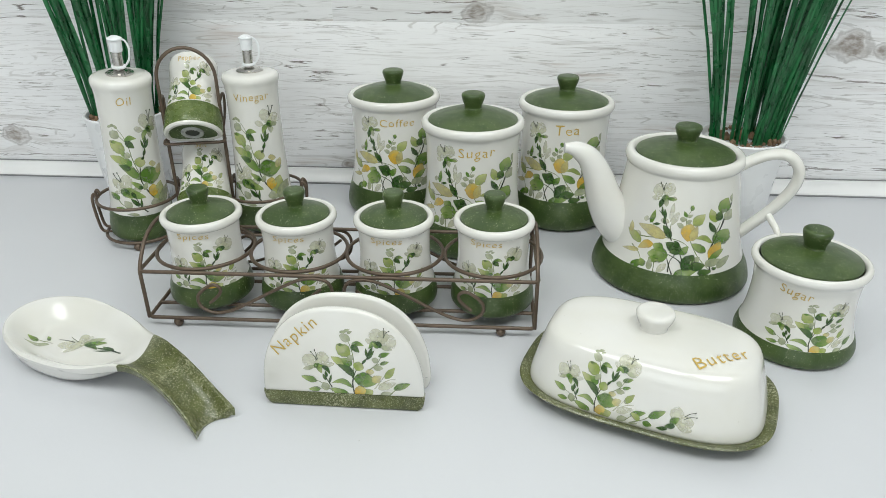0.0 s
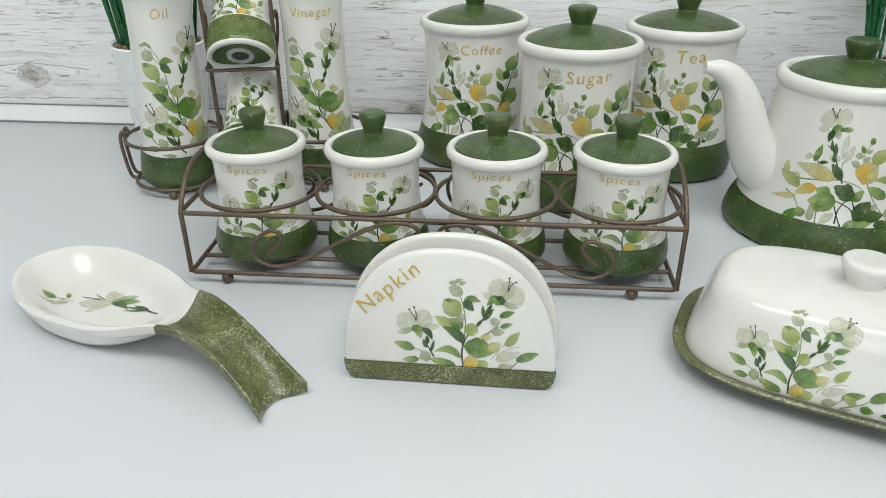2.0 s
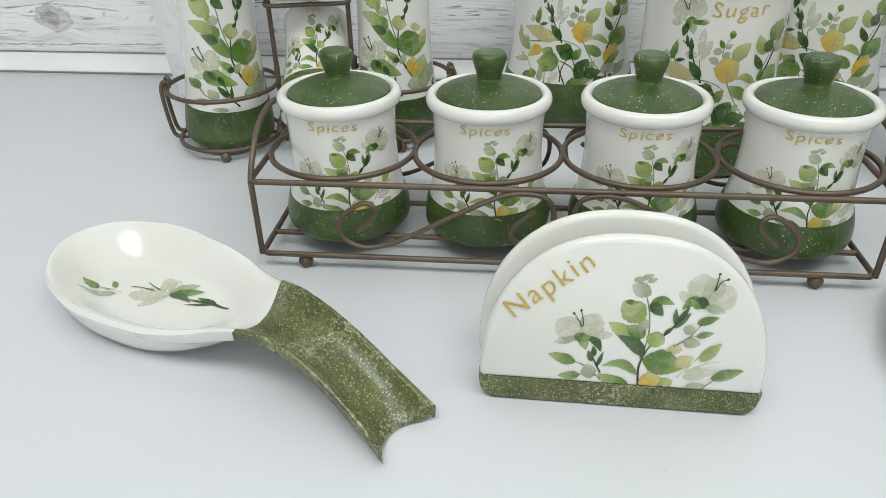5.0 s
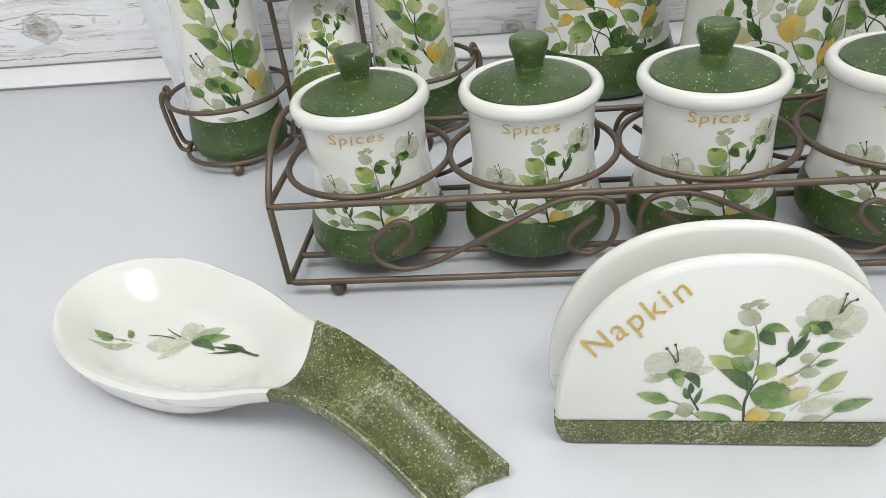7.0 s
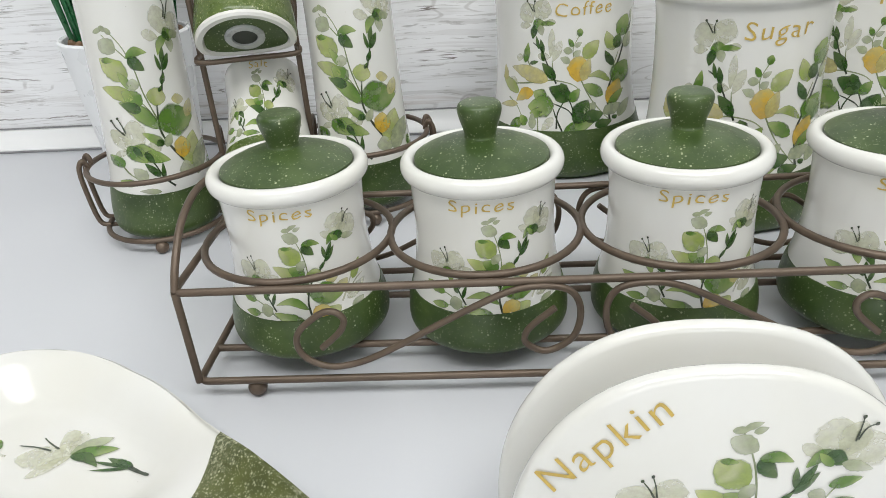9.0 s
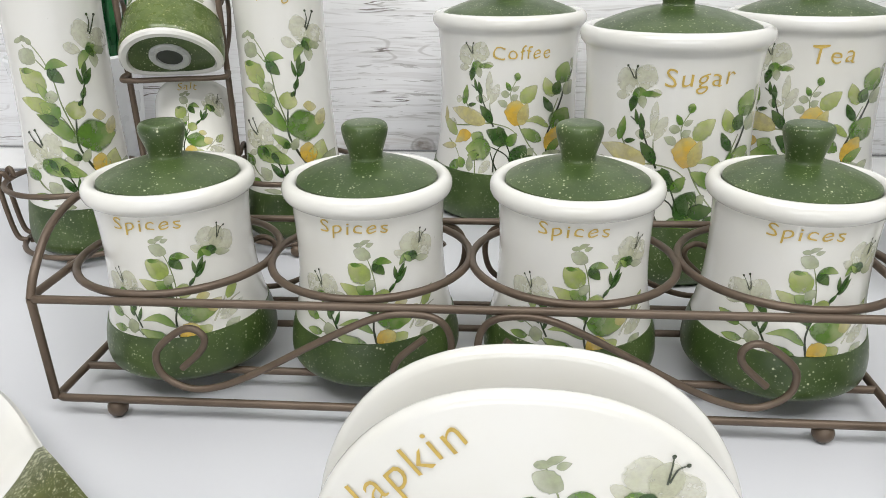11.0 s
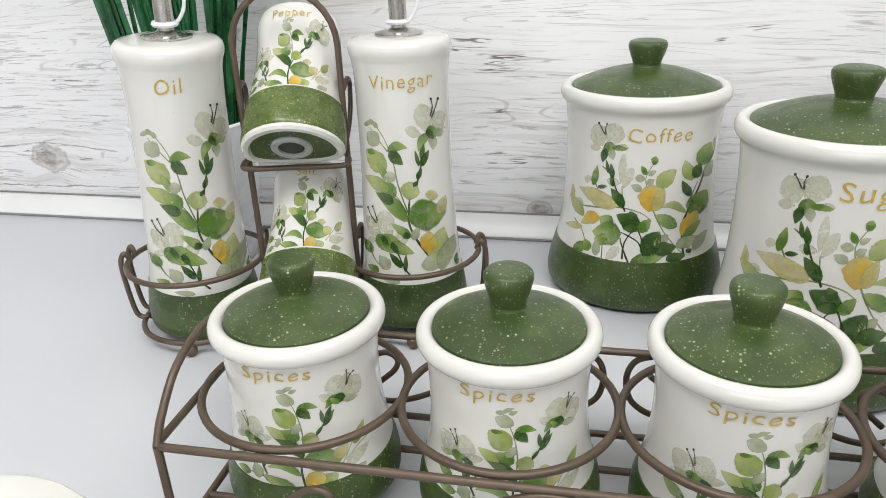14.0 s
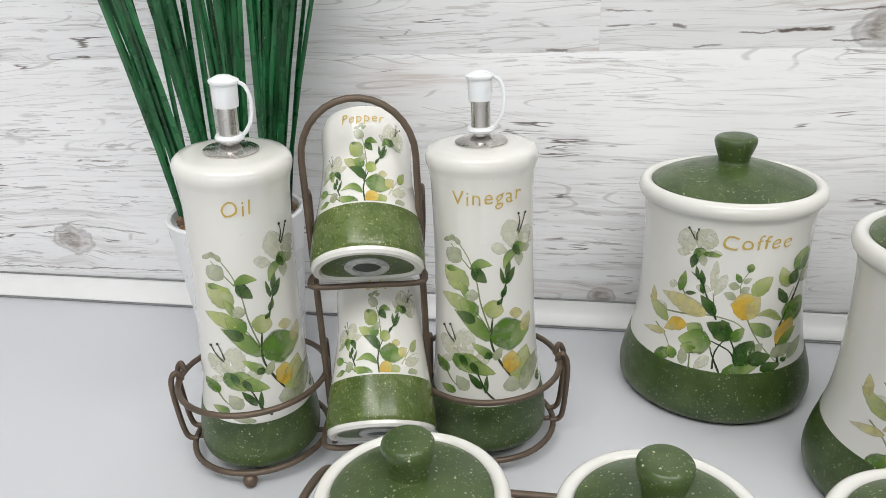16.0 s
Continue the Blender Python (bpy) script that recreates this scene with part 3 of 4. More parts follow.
    a.leaf(123, 176, 131, 206, 18, "dark"), a.leaf(129, 201, 143, 249, 25, "mid")
    a.leaf(140, 182, 149, 218, 14, "pgreen"), a.leaf(150, 239, 159, 279, 15, "pgreen"), a.leaf(154, 229, 161, 259, 9, "dark")
    a.leaf(109, 59, 131, 114, 29, "lemon"), a.leaf(108, 53, 137, 96, 15, "mid")
    a.leaf(98, 38, 132, 64, 22, "pgreen"), a.leaf(125, 35, 146, 78, 14, "pgreen"), a.leaf(114, 30, 123, 38, 9, "dark")
    a.line("ink", 2.4, (-54, 242), (-60, 253), (-66, 263)), a.line("ink", 2.4, (-51, 241), (-52, 252), (-49, 261))


def branch(art):
    """The tall branch on the bottles."""
    a = art
    a.leaf(-40, 80, -40, 144, 42, "pale", 0.0, 1.15), a.leaf(-49, 85, -77, 133, 24, "pale", 0.0, 1.15), a.leaf(-27, 77, 7, 97, 24, "pale", 0.0, 1.15)
    a.leaf(-55, 87, -77, 86, 13, "pale", 0.0, 1.15)
    a.leaf(51, 279, 44, 330, 38, "pale", 0.0, 1.15), a.leaf(41, 275, 10, 285, 20, "pale", 0.0, 1.15), a.leaf(67, 279, 78, 321, 26, "pale", 0.0, 1.15)
    a.line("stem", 3.2, (7, 137), (-9, 187), (-16, 227), (-29, 265), (-49, 297)), a.line("stem", 3, (5, 135), (-9, 161), (-23, 177)), a.line("stem", 2.6, (-26, 247), (-45, 271), (-59, 292))
    a.line("ink", 6, (53, 42), (39, 57), (20, 87), (8, 119), (12, 165)), a.line("ink", 4, (13, 11), (-3, 29), (-15, 57), (-25, 71)), a.line("stem", 3, (-71, 68), (-61, 48), (-49, 35))
    a.line("ink", 4.5, (23, 175), (31, 201), (39, 229))
    a.leaf(-71, 298, -53, 302, 9, "pgreen"), a.leaf(-59, 306, -51, 295, 9, "pgreen"), a.leaf(-43, 289, -52, 302, 9, "pgreen")
    a.leaf(-42, 260, -66, 284, 27, "pgreen", 0, 0.95)
    a.leaf(-27, 248, 12, 252, 18, "mid", 0.15), a.leaf(-24, 247, 2, 224, 23, "dark"), a.leaf(-32, 212, -69, 254, 37, "light")
    a.leaf(-68, 252, -49, 247, 11, "mid"), a.leaf(-29, 195, -46, 227, 15, "mid")
    a.leaf(-29, 177, -74, 207, 27, "light"), a.leaf(-14, 167, -46, 193, 31, "mid"), a.leaf(-25, 191, -23, 213, 23, "pgreen", 0, 1.0)
    a.leaf(6, 120, -54, 175, 29, "mid", -0.06), a.leaf(-19, 155, -51, 173, 20, "dark")
    a.leaf(-5, 181, 32, 173, 33, "light", 0, 1.0), a.leaf(41, 169, 65, 168, 19, "straw", 0, 1.0), a.leaf(6, 124, 74, 140, 62, "mid", 0, 0.85)
    a.leaf(63, 134, 76, 167, 18, "straw")
    a.leaf(48, 42, 69, 106, 38, "light"), a.leaf(39, 60, 45, 101, 32, "lemon", 0, 1.0), a.leaf(12, 90, -25, 116, 18, "mid")
    a.leaf(9, 97, -5, 90, 14, "dark"), a.leaf(13, 85, 26, 109, 16, "pgreen")
    a.leaf(45, 25, 40, 54, 34, "pgreen"), a.leaf(58, 24, 91, 94, 25, "pgreen", 0.05), a.leaf(83, 32, 92, 64, 12, "mid")
    a.leaf(-57, 96, -27, 63, 29, "mid"), a.leaf(-45, 96, -3, 59, 30, "mid"), a.leaf(-32, 79, 13, 61, 24, "mid")
    a.leaf(-47, 95, -34, 75, 12, "dark"), a.leaf(-28, 82, -15, 59, 12, "dark")
    a.leaf(-9, 33, -32, 61, 14, "dark"), a.leaf(-4, 25, -1, 58, 9, "dark"), a.leaf(-66, 61, -83, 87, 18, "mid")
    a.leaf(-33, 30, -52, 55, 24, "pgreen"), a.leaf(-53, 25, -75, 36, 16, "mid"), a.leaf(-13, 5, -48, 12, 11, "pgreen")
    a.leaf(55, 280, 34, 247, 16, "mid", -0.1), a.leaf(49, 281, 72, 282, 24, "mid"), a.leaf(60, 276, 60, 251, 16, "pgreen")
    a.leaf(51, 286, 61, 269, 13, "dark"), a.leaf(63, 279, 79, 285, 16, "pgreen")
    a.leaf(36, 220, 52, 249, 13, "dark"), a.leaf(37, 233, 44, 260, 10, "dark"), a.leaf(33, 220, 27, 248, 8, "dark")
    a.leaf(28, 197, 37, 216, 10, "dark"), a.leaf(20, 184, 27, 194, 7, "dark")
    a.line("ink", 2.6, (60, 306), (66, 321), (72, 340)), a.line("ink", 2.6, (58, 309), (62, 325), (60, 338)), a.line("ink", 2.6, (-56, 118), (-67, 133), (-73, 148))
    a.line("ink", 2.6, (-54, 121), (-58, 136), (-63, 150))


def sprig(art):
    """The single lying blossom in the spoon rest."""
    a = art
    a.line("pale", 5, (-110, 2), (-170, 14), (-230, 5)), a.line("stem", 4, (-150, 8), (-190, 18))
    a.leaf(-190, 12, -242, 22, 26, "mid"), a.leaf(-136, 18, -165, 42, 17, "mid"), a.leaf(-122, -4, -226, -14, 22, "pgreen")
    a.flower(50, 4, ((-85, -4, 50), (-2, 62, 46), (40, 58, 44), (-28, -46, 28)))
    a.leaf(40, 8, 118, 42, 38, "pgreen"), a.leaf(45, 5, 146, 18, 30, "mid"), a.leaf(44, 2, 122, -22, 22, "dark", 0.1)
    a.leaf(210, -24, 140, -4, 17, "dark"), a.leaf(205, -26, 112, -30, 7, "dark"), a.leaf(200, -24, 104, -10, 8, "dark"), a.line("ink", 9, (200, -24), (236, -38), (262, -48))
    a.line("ink", 4, (-10, 14), (-50, 22), (-96, 26)), a.line("ink", 4, (6, 18), (-26, 32), (-48, 44))

# ---------------------------------------------------------------- the room and the table
WALL_TURN = -0.8
wall = thing("wall_north", pose(0, 0.937, 0, 0, 0, WALL_TURN), "whitewashed timber-look laminate wall behind the table", "wall", kind="structure")
part("backing", block(-2.2, 2.2, 0.006, 0.10, -0.75, 1.7), PLASTER, wall)
room = [
    ("wall_south", block(-2.2, 2.2, -2.3, -2.2, -0.75, 1.7), PLASTER, "plain white plaster wall"),
    ("wall_west", block(-2.2, -2.1, -2.2, 0.97, -0.75, 1.7), PLASTER, "plain white plaster wall"),
    ("wall_east", block(2.1, 2.2, -2.2, 0.91, -0.75, 1.7), PLASTER, "plain white plaster wall"),
    ("ceiling", block(-2.2, 2.2, -2.3, 1.0, 1.7, 1.8), PLASTER, "plain white ceiling"),
    ("floor", block(-2.2, 2.2, -2.3, 1.0, -0.80, -0.75), TIMBER, "brown boarded floor"),
]
for name, bm, mat, label in room:
    tagged(part(name, bm, mat), label, "wall" if "wall" in name else name, kind="structure")
tagged(part("worktop", block(-1.25, 1.25, -0.35, 0.937, -0.75, 0.0, 0.003), TABLE), "smooth white matt worktop with faint specks", "worktop", kind="structure")

board = thing("baseboard", pose(0, 0.937, 0, 0, 0, WALL_TURN), "slim white plastic sealing trim along the wall", "trim", kind="structure")
bm = bmesh.new()
section = [(0.0015, 0.0006), (-0.0115, 0.0006), (-0.0125, 0.0022), (-0.0118, 0.0042), (-0.0065, 0.0082), (-0.0035, 0.0130), (-0.0025, 0.0170), (0.0, 0.0182), (0.0015, 0.0182)]
ends = [[bm.verts.new((x, y, z)) for y, z in section] for x in (-1.2, 1.2)]
for i in range(len(section)):
    j = (i + 1) % len(section)
    bm.faces.new((ends[0][i], ends[0][j], ends[1][j], ends[1][i]))
bm.faces.new(ends[0]), bm.faces.new(ends[1][::-1])
part("strip", bm, TRIM, board)
part("lower_joint", tube([(-1.2, -0.0128, 0.0008), (1.2, -0.0128, 0.0008)], 0.0008, 6), SEAL, board, "thin grey joint")
part("upper_joint", tube([(-1.2, -0.0012, 0.0186), (1.2, -0.0012, 0.0186)], 0.0007, 6), SEAL, board, "thin grey joint")


# ---------------------------------------------------------------- jars
KNOB = [(0.0, 1.0), (0.70, 0.99), (0.92, 0.94), (1.0, 0.84), (0.985, 0.70), (0.89, 0.48), (0.77, 0.25), (0.72, 0.09), (0.78, 0.0)]


def lid(parent, radius, z, dome, knob_r, knob_h, material=None):
    """A domed lid with a turned knob; z: where it sits."""
    prof = [(0.0, z - 0.004), (radius * 0.86, z - 0.004), (radius * 0.88, z - 0.0012), (radius * 0.985, z - 0.0008), (radius, z + 0.0006), (radius * 0.99, z + 0.0018)]
    prof += [(radius * s, z + 0.0018 + (dome - 0.0018) * (1 - s ** 1.9)) for s in (0.93, 0.8, 0.65, 0.5, 0.36, 0.25)]
    top = z + dome - 0.0006
    cover = part("lid", lathe(prof + [(0.0, z + dome)]), material or GREEN, parent, "speckled green lid")
    turned = [(max(0.0, knob_r * q.x), top - 0.0005 + knob_h * q.y) for q in spline([(a, b, 0) for a, b in KNOB[::-1]], 4)]
    turned[-1] = (0.0, turned[-1][1])
    part("knob", lathe([(0.0, top - 0.001)] + turned, 40), material or GREEN, cover)
    return cover


def smooth_profile(points, n=5):
    return [(q.x, q.y) for q in spline([(r, z, 0) for r, z in points], n)]


def vessel(name, m, label, outer, rim, band_z, group="", body_label="", wall_thick=0.004):
    """A turned white pot: outer climbs from the foot to under the rim; rim: (radius, height, roundness)."""
    ob = thing(name, m, label, "jar" if "jar" in name or "canister" in name else name.split("_")[-1], group)
    side = smooth_profile(outer)
    r, z, k = rim
    lip = [(r - k + k * math.cos(a), z + k * math.sin(a) * 1.25) for a in (radians(d) for d in range(-60, 181, 20))]
    inner = [(side[-1][0] - wall_thick - 0.001, z - 2.2 * k), (side[len(side) // 2][0] - wall_thick, side[len(side) // 2][1]), (side[0][0] - wall_thick - 0.004, side[0][1] + 0.006), (0.0, side[0][1] + 0.006)]
    part("body", lathe([(0.0, side[0][1])] + side + lip + inner), WHITE, ob, body_label)
    low = [(rr + 0.0004, zz) for rr, zz in side if zz < band_z] + [(radius_at(side, band_z) + 0.0004, band_z), (radius_at(side, band_z) - 0.001, band_z + 0.0003)]
    part("base_band", lathe([(0.0, side[0][1] - 0.0003), (side[0][0] - 0.002, side[0][1] - 0.0003)] + low), GREEN, ob, "speckled dark green base")
    return ob, side


def unroll(radius, half, dip, fx, fy, z0, scale=1.0):
    """From a sprig's drawn units to metres round a body of that radius."""
    def place(x, y):
        s = max(-0.985, min(0.985, x / half))
        return scale * radius * math.asin(s), z0 + scale * (y - dip * (1 - math.sqrt(1 - s * s))) / fy
    return place


CANISTER = [(0.0520, 0.0), (0.0562, 0.004), (0.0572, 0.011), (0.0555, 0.021), (0.0520, 0.034), (0.0488, 0.052), (0.0472, 0.075), (0.0470, 0.098), (0.0474, 0.113), (0.0485, 0.1240)]


def canister(word, x, y, facing, text_at, text_turn, text_size):
    ob, side = vessel("canister", pose(x, y, 0.0005), 'tall cream ceramic canister lettered "%s" with green lid' % word, CANISTER, (0.0521, 0.1303, 0.0041), 0.034, "canisters")
    onto = round_onto(side[8:], facing)
    art = Art(unroll(0.047, 152, 52, 0, 3070, 0.0345), 5)
    garland(art)
    art.lay("floral_decal", onto, ob, "watercolour spray of lemons, leaves and white blossom")
    lettering(word, text_size, onto, ob, text_at, 0.1090, text_turn, 0.88)
    lid(ob, 0.0450, 0.1326, 0.0130, 0.0117, 0.0162)
    return ob


canister("Coffee", 0.0030, 0.8710, -100.5, 0.0182, 1, 0.0138)
canister("Sugar", 0.0945, 0.7790, -105.0, 0.0185, 2, 0.0160)
canister("Tea", 0.1945, 0.8530, -115.0, 0.0200, 1, 0.0172)

JAR = [(0.0335, 0.0), (0.0362, 0.003), (0.0367, 0.008), (0.0358, 0.015), (0.0340, 0.022), (0.0318, 0.034), (0.0308, 0.048), (0.0309, 0.061), (0.0316, 0.0725)]


def spice_jar(x, y, turn):
    ob, side = vessel("spice_jar", pose(x, y, 0.0112, 0, 0, turn), 'small cream ceramic jar lettered "Spices" standing in the wire rack', JAR, (0.0351, 0.0772, 0.0033), 0.0205, "spice jars")
    onto = round_onto(side[6:], -79.0)
    art = Art(lambda u, v: (0.93 * u / 4000, 0.0205 + 0.775 * v / 3540), 11)
    spray(art, False)
    art.lay("floral_decal", onto, ob, "watercolour spray with white blossoms and a lemon", low=0.0206)
    lettering("Spices", 0.0106, round_onto(side[6:], -90.0), ob, -0.0008, 0.0670, 1, 0.72)
    lid(ob, 0.0289, 0.0788, 0.0098, 0.0093, 0.0156)
    return ob


for x, turn in ((-0.1395, 5), (-0.0550, 0), (0.0305, -5), (0.1170, -11)):
    spice_jar(x, 0.6360, turn)


# ---------------------------------------------------------------- spice rack
def wire(name, pts, parent, r=0.0017, closed=False, label=""):
    return part(name, tube(pts, r, 9, closed), WIRE, parent, label, 60)


def circle(cx, cy, z, r, n=48):
    return [(cx + r * math.cos(2 * math.pi * i / n), cy + r * math.sin(2 * math.pi * i / n), z) for i in range(n)]


def rounded_rect(x0, x1, y0, y1, z, r=0.004):
    out = []
    for cx, cy, a0 in ((x1 - r, y1 - r, 0), (x0 + r, y1 - r, 90), (x0 + r, y0 + r, 180), (x1 - r, y0 + r, 270)):
        out += [(cx + r * math.cos(radians(a0 + 22.5 * k)), cy + r * math.sin(radians(a0 + 22.5 * k)), z) for k in range(5)]
    return out


rack = thing("spice_rack", pose(0, 0, 0), "brown wire rack with scrolls holding four spice jars", "rack")
RX0, RX1, RY0, RY1 = -0.1815, 0.1535, 0.5905, 0.6815
wire("base_frame", rounded_rect(RX0, RX1, RY0, RY1, 0.0092), rack, closed=True)
wire("top_frame", rounded_rect(RX0 - 0.001, RX1 + 0.001, RY0, RY1, 0.0545), rack, closed=True)
for y in (0.6150, 0.6570):
    wire("rail", [(RX0, y, 0.0092), (RX1, y, 0.0092)], rack)
for x in (-0.1395, -0.0550, 0.0305, 0.1170):
    wire("jar_ring", circle(x, 0.6360, 0.0560, 0.0424), rack, closed=True)
for x in (RX0, RX1):
    for y in (RY0, RY1):
        wire("post", [(x, y, 0.0092), (x, y, 0.0545)], rack)
    wire("side_arch", spline([(x, RY0, 0.0545), (x, RY0 + 0.0065, 0.064), (x, RY0 + 0.022, 0.0765), (x, 0.636, 0.0815), (x, RY1 - 0.022, 0.0765), (x, RY1 - 0.0065, 0.064), (x, RY1, 0.0545)], 6), rack)
for x in (-0.1570, 0.1250):
    for y in (RY0 + 0.002, RY1 - 0.002):
        part("foot", ball((x, y, 0.0042), 0.0042), WIRE, rack)
SCROLL = [(0.112, 0.026), (0.103, 0.0345), (0.1012, 0.0405), (0.1055, 0.0440), (0.1120, 0.0420), (0.1215, 0.0330), (0.1205, 0.0225), (0.1100, 0.0165), (0.0960, 0.0185), (0.0790, 0.0265), (0.0560, 0.0395), (0.0340, 0.0505), (0.0200, 0.0528), (0.0090, 0.0500), (0.0050, 0.0405), (0.0080, 0.0280), (0.0185, 0.0215), (0.0270, 0.0260), (0.0255, 0.0330), (0.0150, 0.0425)]
for y in (RY0 - 0.0012, RY1 + 0.0012):
    for s in (-1, 1):
        wire("scroll", spline([(-0.0125 + s * a, y, z) for a, z in SCROLL], 5), rack, 0.00145)

# ---------------------------------------------------------------- bottles and their stand
BOTTLE = [(0.0310, 0.0), (0.0332, 0.003), (0.0337, 0.010), (0.0328, 0.020), (0.0310, 0.032), (0.0290, 0.052), (0.0276, 0.080), (0.0268, 0.110), (0.0266, 0.138), (0.0270, 0.154), (0.0280, 0.162)]
STAND = 11.8


def bottle(name, word, x, y, facing, swing, tip, lean, tall):
    ob = thing(name, pose(x, y, 0.0088, tip, lean, 0), 'tall cream ceramic bottle lettered "%s" with steel pourer' % word, "bottle", "cruet bottles")
    ob.scale = (0.985, 0.985, tall)
    side = smooth_profile(BOTTLE)
    top = [(0.0289, 0.1645), (0.0293, 0.1675), (0.0287, 0.1703), (0.0268, 0.1722), (0.0215, 0.1733), (0.0, 0.1738)]
    part("body", lathe([(0.0, 0.0)] + side + top), WHITE, ob)
    low = [(r + 0.0004, z) for r, z in side if z < 0.030] + [(radius_at(side, 0.030) + 0.0004, 0.030), (radius_at(side, 0.030) - 0.001, 0.0303)]
    part("base_band", lathe([(0.0, -0.0003), (0.029, -0.0003)] + low), GREEN, ob, "speckled dark green base")
    onto = round_onto(side[10:], facing)
    art = Art(unroll(0.0270, 87, 27, 0, 2985, 0.0300), 3)
    branch(art)
    art.lay("floral_decal", onto, ob, "tall watercolour branch with leaves and a lemon")
    lettering(word, 0.0116, onto, ob, -0.003 if word == "Oil" else 0.002, 0.1495 if word == "Oil" else 0.1480, 2)
    pour = part("pourer", lathe([(0.0, 0.1736), (0.0132, 0.1736), (0.0136, 0.1744), (0.0128, 0.1750), (0.0060, 0.1766), (0.0042, 0.1774), (0.0042, 0.1790), (0.0034, 0.1790), (0.0034, 0.1812), (0.0, 0.1812)], 40), STEEL, ob, "polished steel collar")
    part("tube", lathe([(0.0, 0.1810), (0.0049, 0.1810), (0.0049, 0.2000), (0.0, 0.2000)], 32), STEEL, pour, "steel tube")
    part("seal_ring", lathe([(0.0, 0.1792), (0.0064, 0.1792), (0.0072, 0.1804), (0.0066, 0.1818), (0.0, 0.1820)], 32), PLASTIC, pour, "white plastic ring")
    part("cap", lathe([(0.0, 0.1955), (0.0058, 0.1955), (0.0061, 0.1975), (0.0062, 0.2062), (0.0072, 0.2072), (0.0072, 0.2082), (0.0034, 0.2102), (0.0012, 0.2104), (0.0, 0.2110)], 32), PLASTIC, pour, "white plastic cap")
    a = radians(swing)
    arc = [(0.0056, 0.2076), (0.0096, 0.2052), (0.0118, 0.1985), (0.0112, 0.1895), (0.0085, 0.1838), (0.0060, 0.1810)]
    part("strap", tube(spline([(r * math.cos(a), r * math.sin(a), z) for r, z in arc], 6), 0.0010, 8), PLASTIC, pour, "white plastic strap")
    return ob


OX, OY, VX, VY = -0.2635, 0.7680, -0.1340, 0.7960
bottle("oil_bottle", "Oil", OX, OY, -60.0, 15, 2.8, 4.0, 0.992)
bottle("vinegar_bottle", "Vinegar", VX, VY, -81.0, 10, 0.0, 0.0, 0.962)

stand = thing("cruet_stand", pose((OX + VX) / 2, (OY + VY) / 2, 0, 0, 0, STAND), "brown wire stand holding two bottles and two shakers", "stand")
HALF = math.hypot(VX - OX, VY - OY) / 2
for s in (-1, 1):
    cx = s * HALF
    wire("base_ring", circle(cx, 0, 0.0085, 0.0385), stand, closed=True)
    wire("cross_bar", [(cx - 0.038, 0, 0.0068), (cx + 0.038, 0, 0.0068)], stand, 0.0015)
    wire("bottle_ring", circle(cx, 0, 0.0480, 0.0415), stand, closed=True)
    e = cx + s * 0.0405
    for y in (-0.006, 0.006):
        wire("side_loop", spline([(e - s * 0.004, y, 0.0095), (e + s * 0.002, y, 0.0125), (e + s * 0.0045, y, 0.030), (e + s * 0.005, y, 0.047), (e + s * 0.002, y * 0.9, 0.0535), (e - s * 0.0005, y * 0.6, 0.048)], 6), stand, 0.0016)
    for y in (-0.0385, 0.0385):
        part("foot", ball((cx, y, 0.0040), 0.0040), WIRE, stand)
arch = [(-0.0285, 0, 0.006), (-0.0285, 0, 0.09), (-0.0285, 0, 0.165)] + [(-0.0285 * math.cos(radians(a)), 0, 0.176 + 0.0300 * math.sin(radians(a))) for a in range(0, 181, 12)] + [(0.0285, 0, 0.165), (0.0285, 0, 0.09), (0.0285, 0, 0.006)]
wire("arch", [(x + 0.0045, y - 0.006, z - 0.004) for x, y, z in arch], stand, 0.0018)
for z, front in ((0.1090, -0.018), (0.0220, -0.036)):
    wire("shaker_bar", spline([(0.0045 + k, j, h) for k, j, h in [(-0.0285, -0.006, z + 0.001), (-0.0300, front * 0.7, z), (-0.026, front, z - 0.001), (0.0, front, z - 0.001), (0.026, front, z - 0.001), (0.0300, front * 0.7, z), (0.0285, -0.006, z + 0.001)]], 5), stand, 0.0016)
for z0 in (0.118, 0.028):
    for s in (-1, 1):
        wire("back_hook", spline([(0.0045 + k, j, h) for k, j, h in [(s * 0.0285, -0.006, z0), (s * 0.0300, 0.010, z0 + 0.012), (s * 0.0305, 0.016, z0 + 0.028), (s * 0.0303, 0.008, z0 + 0.0335), (s * 0.0295, -0.004, z0 + 0.030)]], 5), stand, 0.0014)


def shaker_ring(k, z, n=28):
    """One flat-backed outline, scaled by k."""
    rx, ry, back = 0.0285 * k, 0.0290 * k, 0.0100 * k
    pts = [(rx * math.cos(radians(180 + 180 * i / n)), -0.0100 + ry * math.sin(radians(180 + 180 * i / n)), z) for i in range(n + 1)]
    for i in range(1, 12):
        c, s = math.cos(math.pi * i / 12), math.sin(math.pi * i / 12)
        pts.append((rx * math.copysign(abs(c) ** 0.7, c), -0.0100 + back * s ** 0.75, z))
    return pts


def stack(rows, cap_low=True, cap_top=True):
    bm = bmesh.new()
    rings = [[bm.verts.new(p) for p in row] for row in rows]
    for a, b in zip(rings, rings[1:]):
        for i in range(len(a)):
            j = (i + 1) % len(a)
            bm.faces.new((a[i], a[j], b[j], b[i]))
    if cap_low:
        bm.faces.new(rings[0][::-1])
    if cap_top:
        bm.faces.new(rings[-1])
    return bm


SHAKER = [(1.0, 0.0), (1.005, 0.006), (0.990, 0.014), (0.95, 0.025), (0.885, 0.038), (0.840, 0.051), (0.830, 0.063), (0.855, 0.073), (0.858, 0.0785)]


